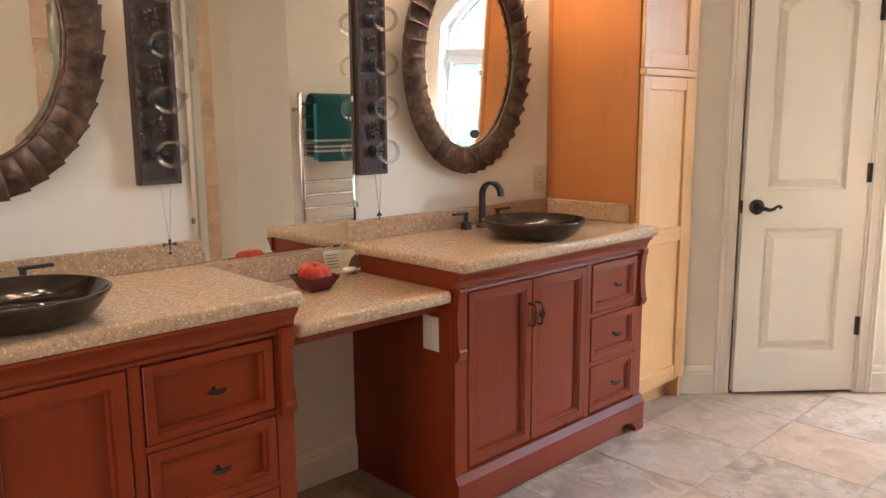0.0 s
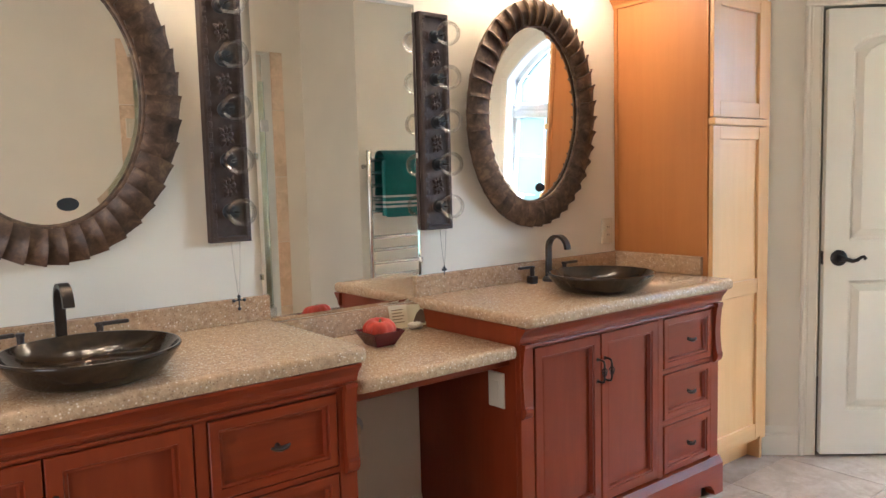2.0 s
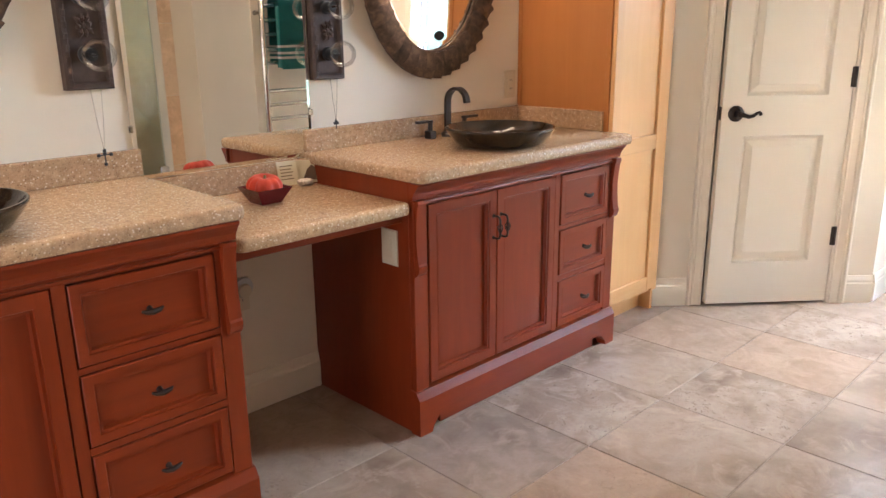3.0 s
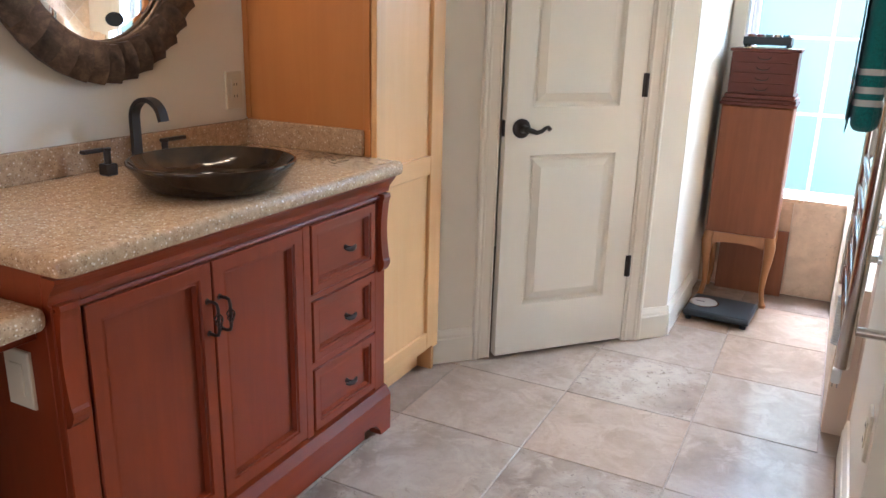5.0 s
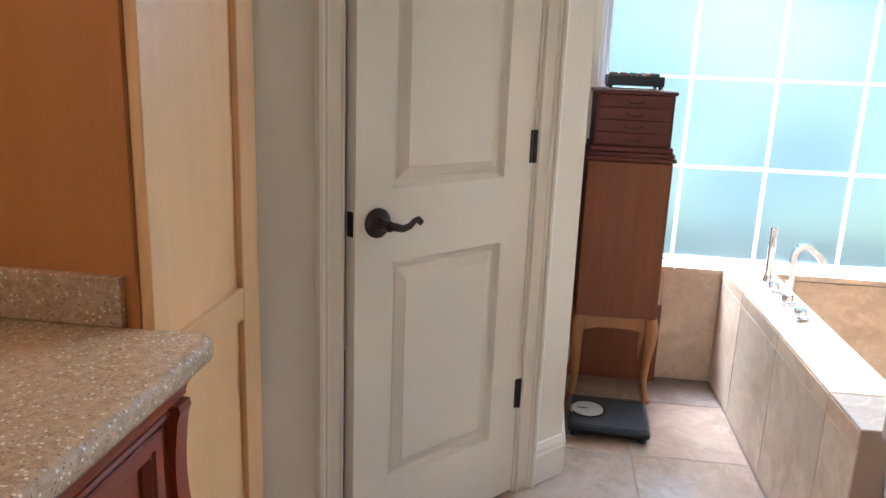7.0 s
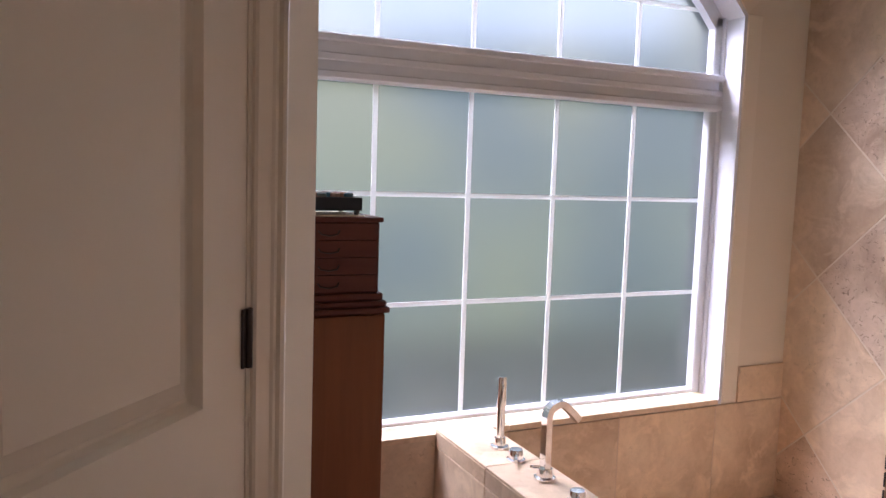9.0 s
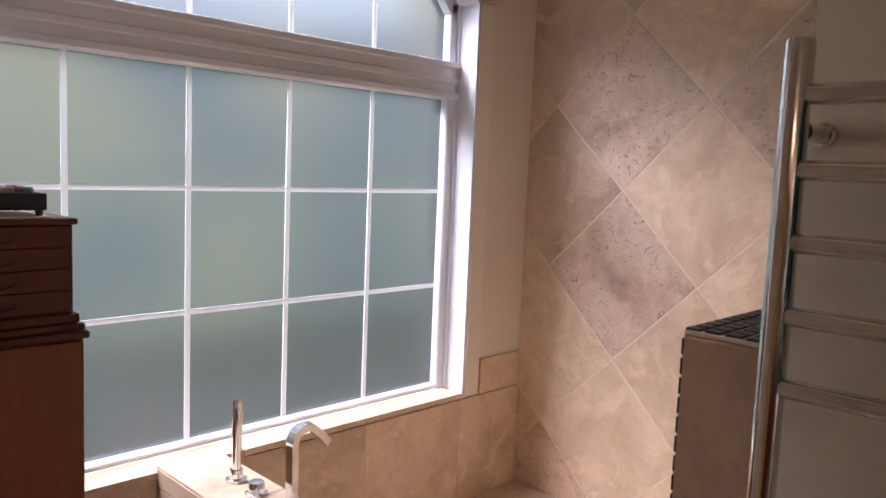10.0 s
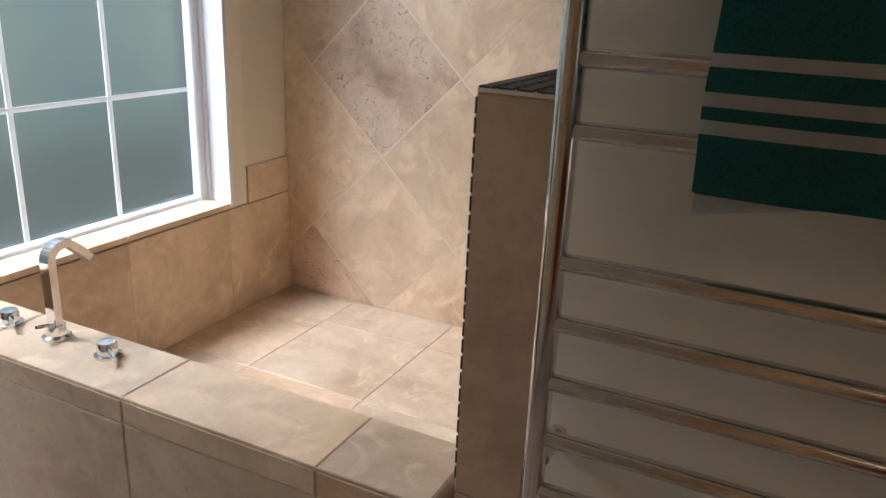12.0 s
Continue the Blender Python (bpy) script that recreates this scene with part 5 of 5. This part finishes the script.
# ---- shower glass seen in the mirrors ----
shower = thing("shower_door", "clear greenish glass shower door in a tiled opening", "shower door")
g = part("glass", box(SH0 + 0.02, SH1 - 0.02, SHY - 0.075, SHY - 0.067, 0.02, 2.0, 0), GREEN_GLASS, shower)
g.visible_shadow = False
part("handle", tube([(SH0 + 0.10, SHY - 0.066, 1.25), (SH0 + 0.10, SHY - 0.03, 1.25), (SH0 + 0.10, SHY - 0.03, 1.45), (SH0 + 0.10, SHY - 0.066, 1.45)], 0.008, 8), CHROME, shower, "", True)
for z in (0.4, 1.7):
    part("hinge", box(SH1 - 0.06, SH1 - 0.0005, SHY - 0.085, SHY - 0.055, z - 0.04, z + 0.04, 0.003), CHROME, shower)

# ---- tub filler on the deck ----
def tub_handle(x, y, label="chrome lever valve on the tub deck"):
    h = thing("tub_valve", label, "faucet handle", "tub valves", at=pose(x, y, DECK + 0.0045))
    part("base", lathe([(0.028, 0), (0.028, 0.005), (0.021, 0.008), (0.021, 0.028), (0.018, 0.033), (0.004, 0.034)], (0, 0, 0), 24), CHROME, h, "", True)
    part("lever", tube([(-0.004, 0.004, 0.022), (-0.03, 0.018, 0.021), (-0.058, 0.034, 0.020)], 0.006, 10), CHROME, h, "", True)
    return h


tub_handle(4.088, -1.940)
tub_handle(4.395, -1.940)
sp = thing("tub_spout", "tall chrome arched tub spout on the deck", "faucet", at=pose(4.249, -1.945, DECK + 0.0045))
part("base", lathe([(0.030, 0), (0.030, 0.006), (0.022, 0.010), (0.020, 0.030)], (0, 0, 0), 24), CHROME, sp, "", True)
path = [(0, 0, 0.01), (0, 0, 0.10), (0, 0, 0.168)] + [(0.0, -0.036 + 0.036 * math.cos(radians(a)), 0.172 + 0.034 * math.sin(radians(a))) for a in range(10, 120, 14)] + [(0, -0.078, 0.178), (0, -0.098, 0.155)]
part("neck", tube(path, 0.0155, 12, (0.014, 0.009)), CHROME, sp, "", True)
part("diverter_pin", tube([(0, 0.018, 0.035), (0, 0.045, 0.04)], 0.004, 8), CHROME, sp, "", True)
hs = thing("hand_shower", "chrome stick hand shower standing in its holder on the deck", "hand shower", at=pose(4.503, -1.946, DECK + 0.0045))
part("base", lathe([(0.028, 0), (0.028, 0.006), (0.019, 0.010), (0.017, 0.03)], (0, 0, 0), 24), CHROME, hs, "", True)
part("stick", lathe([(0.0125, 0.028), (0.0125, 0.12), (0.0145, 0.125), (0.0145, 0.214), (0.012, 0.218)], (0, 0, 0), 20), CHROME, hs, "", True)

# ---- tiled surfaces, piece by piece ----
G = 0.0016                       # half a joint


def poly_tile(name, pts, place, w0, w1, mat, parent, bevel=0.0025):
    """A tile from its outline; w1 is the visible side; a narrow chamfer catches the light."""
    bm = bmesh.new()
    cu = sum(p[0] for p in pts) / len(pts)
    cv = sum(p[1] for p in pts) / len(pts)
    size = max(max(abs(p[0] - cu), abs(p[1] - cv)) for p in pts)
    k = max(0.2, 1 - bevel / max(size, 0.02))
    s = math.copysign(1, w1 - w0)
    lo = [bm.verts.new(place(u, v, w0)) for u, v in pts]
    md = [bm.verts.new(place(u, v, w1 - s * 0.0018)) for u, v in pts]
    hi = [bm.verts.new(place(cu + (u - cu) * k, cv + (v - cv) * k, w1)) for u, v in pts]
    n = len(pts)
    for a, b in ((lo, md), (md, hi)):
        for i in range(n):
            bm.faces.new((a[i], a[(i + 1) % n], b[(i + 1) % n], b[i]))
    bm.faces.new(hi)
    return part(name, bm, mat, parent)


def clip(pts, axis, limit, keep_below):
    """Cut a convex outline along a line."""
    out = []
    n = len(pts)
    inside = (lambda p: p[axis] <= limit + 1e-9) if keep_below else (lambda p: p[axis] >= limit - 1e-9)
    for i in range(n):
        a, b = pts[i], pts[(i + 1) % n]
        if inside(a):
            out.append(a)
        if inside(a) != inside(b):
            t = (limit - a[axis]) / (b[axis] - a[axis])
            out.append((a[0] + (b[0] - a[0]) * t, a[1] + (b[1] - a[1]) * t))
    return out


def clip_box(pts, u0, u1, v0, v1):
    for axis, lim, below in ((0, u0, False), (0, u1, True), (1, v0, False), (1, v1, True)):
        if len(pts) > 2:
            pts = clip(pts, axis, lim, below)
    return pts


def area(pts):
    return abs(sum(a[0] * b[1] - b[0] * a[1] for a, b in zip(pts, pts[1:] + pts[:1]))) / 2


def rect(u0, u1, v0, v1):
    return [(u0 + G, v0 + G), (u1 - G, v0 + G), (u1 - G, v1 - G), (u0 + G, v1 - G)]


floor_ob = bpy.data.objects["floor"]
P = 0.444
for i in range(-10, 5):
    for j in range(-2, 8):
        x0, x1, y0, y1 = 2.690 + P * i, 2.690 + P * (i + 1), -0.55 - P * j, -0.55 - P * (j - 1)
        pts = clip_box(rect(x0, x1, y0, y1), WEST, EAST, BACK + 0.0, 0.0)
        if len(pts) < 3 or area(pts) < 1e-4:
            continue
        if x0 > 3.28 and y1 < -1.85:
            continue
        if x1 > 3.3 and y0 < -1.8:
            pts = clip_box(pts, WEST, EAST, -1.83, 0)
            if len(pts) < 3 or area(pts) < 1e-4:
                continue
        poly_tile("floor_tile", pts, on_z, -0.0025, 0.0, FLOOR_PITTED if (i, j) in ((-1, 2), (-2, 1), (1, 2), (-4, 3)) else FLOOR_STONE, floor_ob)

# diagonal tiles on the tub and shower wall
back_wall = bpy.data.objects["wall_south"]
HD = 0.312
structure("tile_bed", box(0.98, EAST, BACK - 0.012, BACK - 0.0012, 0.0, TOP, 0), WALL_GROUT, "grout bed behind the diagonal wall tiles", "wall")
for a in range(-13, 5):
    for b in range(-5, 9):
        if (a + b) % 2:
            continue
        cx, cz = 4.285 + HD * a, 0.976 + HD * b
        h = HD - 0.0036
        pts = clip_box([(cx - h, cz), (cx, cz - h), (cx + h, cz), (cx, cz + h)], 0.98, EAST, 0.058, TOP)
        if len(pts) > 2 and area(pts) > 2e-4:
            poly_tile("wall_tile", pts, on_y, BACK - 0.006, BACK, WALL_PITTED if (a, b) in ((0, 0), (0, 2), (-2, 2), (1, -3)) else WALL_STONE, back_wall)

# tub: front wall, deck, window-side tiles, floor
surround = tagged(thing("tub_surround", "", ""), "sunken roman tub clad in beige travertine tiles", "bathtub")
TF, TB = -1.832, -2.015          # outer and inner face of the front wall
part("core", box(3.286, EAST - 0.012, TB + 0.0025, TF - 0.0025, 0.0, DECK + 0.0015, 0), TUB_GROUT, surround)
JX = [3.286, 3.491, 3.934, 4.380, EAST - 0.002]
for a, b in zip(JX, JX[1:]):
    poly_tile("deck_tile", rect(a, b, TB, TF), on_z, DECK - 0.012, DECK + 0.004, WALL_STONE, surround)
    poly_tile("edge_tile", rect(a, b, DECK - 0.052, DECK - 0.002), on_y, TF - 0.010, TF, WALL_STONE, surround)
    poly_tile("front_tile", rect(a, b, 0.012, DECK - 0.052), on_y, TF - 0.010, TF, WALL_STONE, surround)
    poly_tile("inner_tile", rect(a, b, 0.058, DECK - 0.002), on_y, TB + 0.010, TB, WALL_STONE, surround)
part("tub_bed", box(3.286, EAST - 0.001, BACK - 0.004, TB, 0.0, 0.0545, 0), TUB_GROUT, surround)
TX = [4.72, 4.395, 3.955, 3.515, 3.286]
TY = [-2.015, -2.28, -2.72, -3.15, BACK]
for x1, x0 in zip(TX, TX[1:]):
    for y1, y0 in zip(TY, TY[1:]):
        poly_tile("tub_floor_tile", rect(x0, x1, y0, y1), on_z, 0.049, 0.057, WALL_STONE, surround)

# tiles under the window on a full grout bed, and its stone sill
structure("dado_bed", box(EAST - 0.0085, EAST - 0.0008, BACK + 0.001, TB - 0.001, 0.056, WZ0 - 0.006, 0), TUB_GROUT, "beige grout bed behind the tiles under the window", "wall")
east = bpy.data.objects["wall_east"]
EY = [ALC, -1.60, -1.832]
for y1, y0 in zip(EY, EY[1:]):
    poly_tile("dado_tile", rect(y0, y1, 0.003, WZ0 + 0.010), on_x, EAST, EAST - 0.010, WALL_STONE, east)
EY = [-2.015, -2.10, -2.56, -3.02, BACK]
for y1, y0 in zip(EY, EY[1:]):
    poly_tile("dado_tile", rect(y0, y1, 0.058, WZ0 - 0.004), on_x, EAST, EAST - 0.010, WALL_STONE, east)
poly_tile("dado_tile", rect(BACK, -3.128, WZ0 - 0.004, 0.615), on_x, EAST, EAST - 0.010, WALL_STONE, east)
sill = tagged(thing("window_sill", "", ""), "beige travertine tile window sill", "window sill", "", "structure")
SY = [WY0 - 0.013, -1.64, -2.10, -2.56, WY1 + 0.013]
for y1, y0 in zip(SY, SY[1:]):
    poly_tile("sill_tile", [(EAST - 0.012, y0 + G), (GX - 0.034, y0 + G), (GX - 0.034, y1 - G), (EAST - 0.012, y1 - G)], on_z, WZ0 + 0.001, WZ0 + 0.019, WALL_STONE, sill)

# half wall between tub and shower, capped with dark mosaic
half = tagged(thing("half_wall", "", ""), "travertine-clad half wall with a dark mosaic cap", "half wall", "", "structure")
HX0, HX1, HT = 3.133, 3.272, 1.132
part("core", box(HX0 + 0.001, HX1 - 0.003, BACK + 0.001, SOUTH - 0.003, 0, HT - 0.001, 0), TUB_GROUT, half)
part("cap_bed", box(HX0 + 0.001, HX1 - 0.001, BACK + 0.001, SOUTH - 0.001, HT, HT + 0.006, 0.001), WALL_GROUT, half)
# the front tiles are darker and browner than those on the tub side
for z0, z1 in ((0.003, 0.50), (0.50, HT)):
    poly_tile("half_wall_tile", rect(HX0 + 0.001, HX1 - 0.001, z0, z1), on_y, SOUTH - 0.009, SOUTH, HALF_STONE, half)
    for y1, y0 in ((SOUTH - 0.001, -2.37), (-2.37, -2.83), (-2.83, BACK)):
        poly_tile("half_wall_tile", rect(y0, y1, max(z0, 0.058), z1), on_x, HX1 - 0.009, HX1, WALL_STONE, half)
MOSAIC = paint("dark slate mosaic", (0.055, 0.048, 0.042), 0.45, 0.35, 0.4)
for i in range(5):
    for j in range(48):
        x0, y1 = HX0 + 0.003 + 0.0275 * i, SOUTH - 0.002 - 0.0275 * j
        poly_tile("mosaic_piece", [(x0 + 0.003, y1 - 0.0245), (x0 + 0.0245, y1 - 0.0245), (x0 + 0.0245, y1 - 0.003), (x0 + 0.003, y1 - 0.003)], on_z, HT, HT + 0.009, MOSAIC, half, 0.002)
for k in range(22):
    z = 0.526 + 0.0275 * k
    part("edge_piece", box(HX1 - 0.002, HX1 + 0.0012, SOUTH - 0.005, SOUTH - 0.001, z, z + 0.0225, 0.0008), MOSAIC, half)

# tiled jamb of the shower opening
jamb = tagged(thing("shower_jamb", "", ""), "travertine-tiled jambs of the shower opening", "tiled jamb", "", "structure")
for x0, x1 in ((SH0 - 0.09, SH0), (SH1, SH1 + 0.09)):
    for z0, z1 in ((0.0, 0.45), (0.45, 0.90), (0.90, 1.35), (1.35, 1.80), (1.80, SH_TOP)):
        poly_tile("jamb_tile", rect(x0, x1, z0, z1), on_y, SHY + 0.0005, SHY + 0.010, WALL_STONE, jamb)
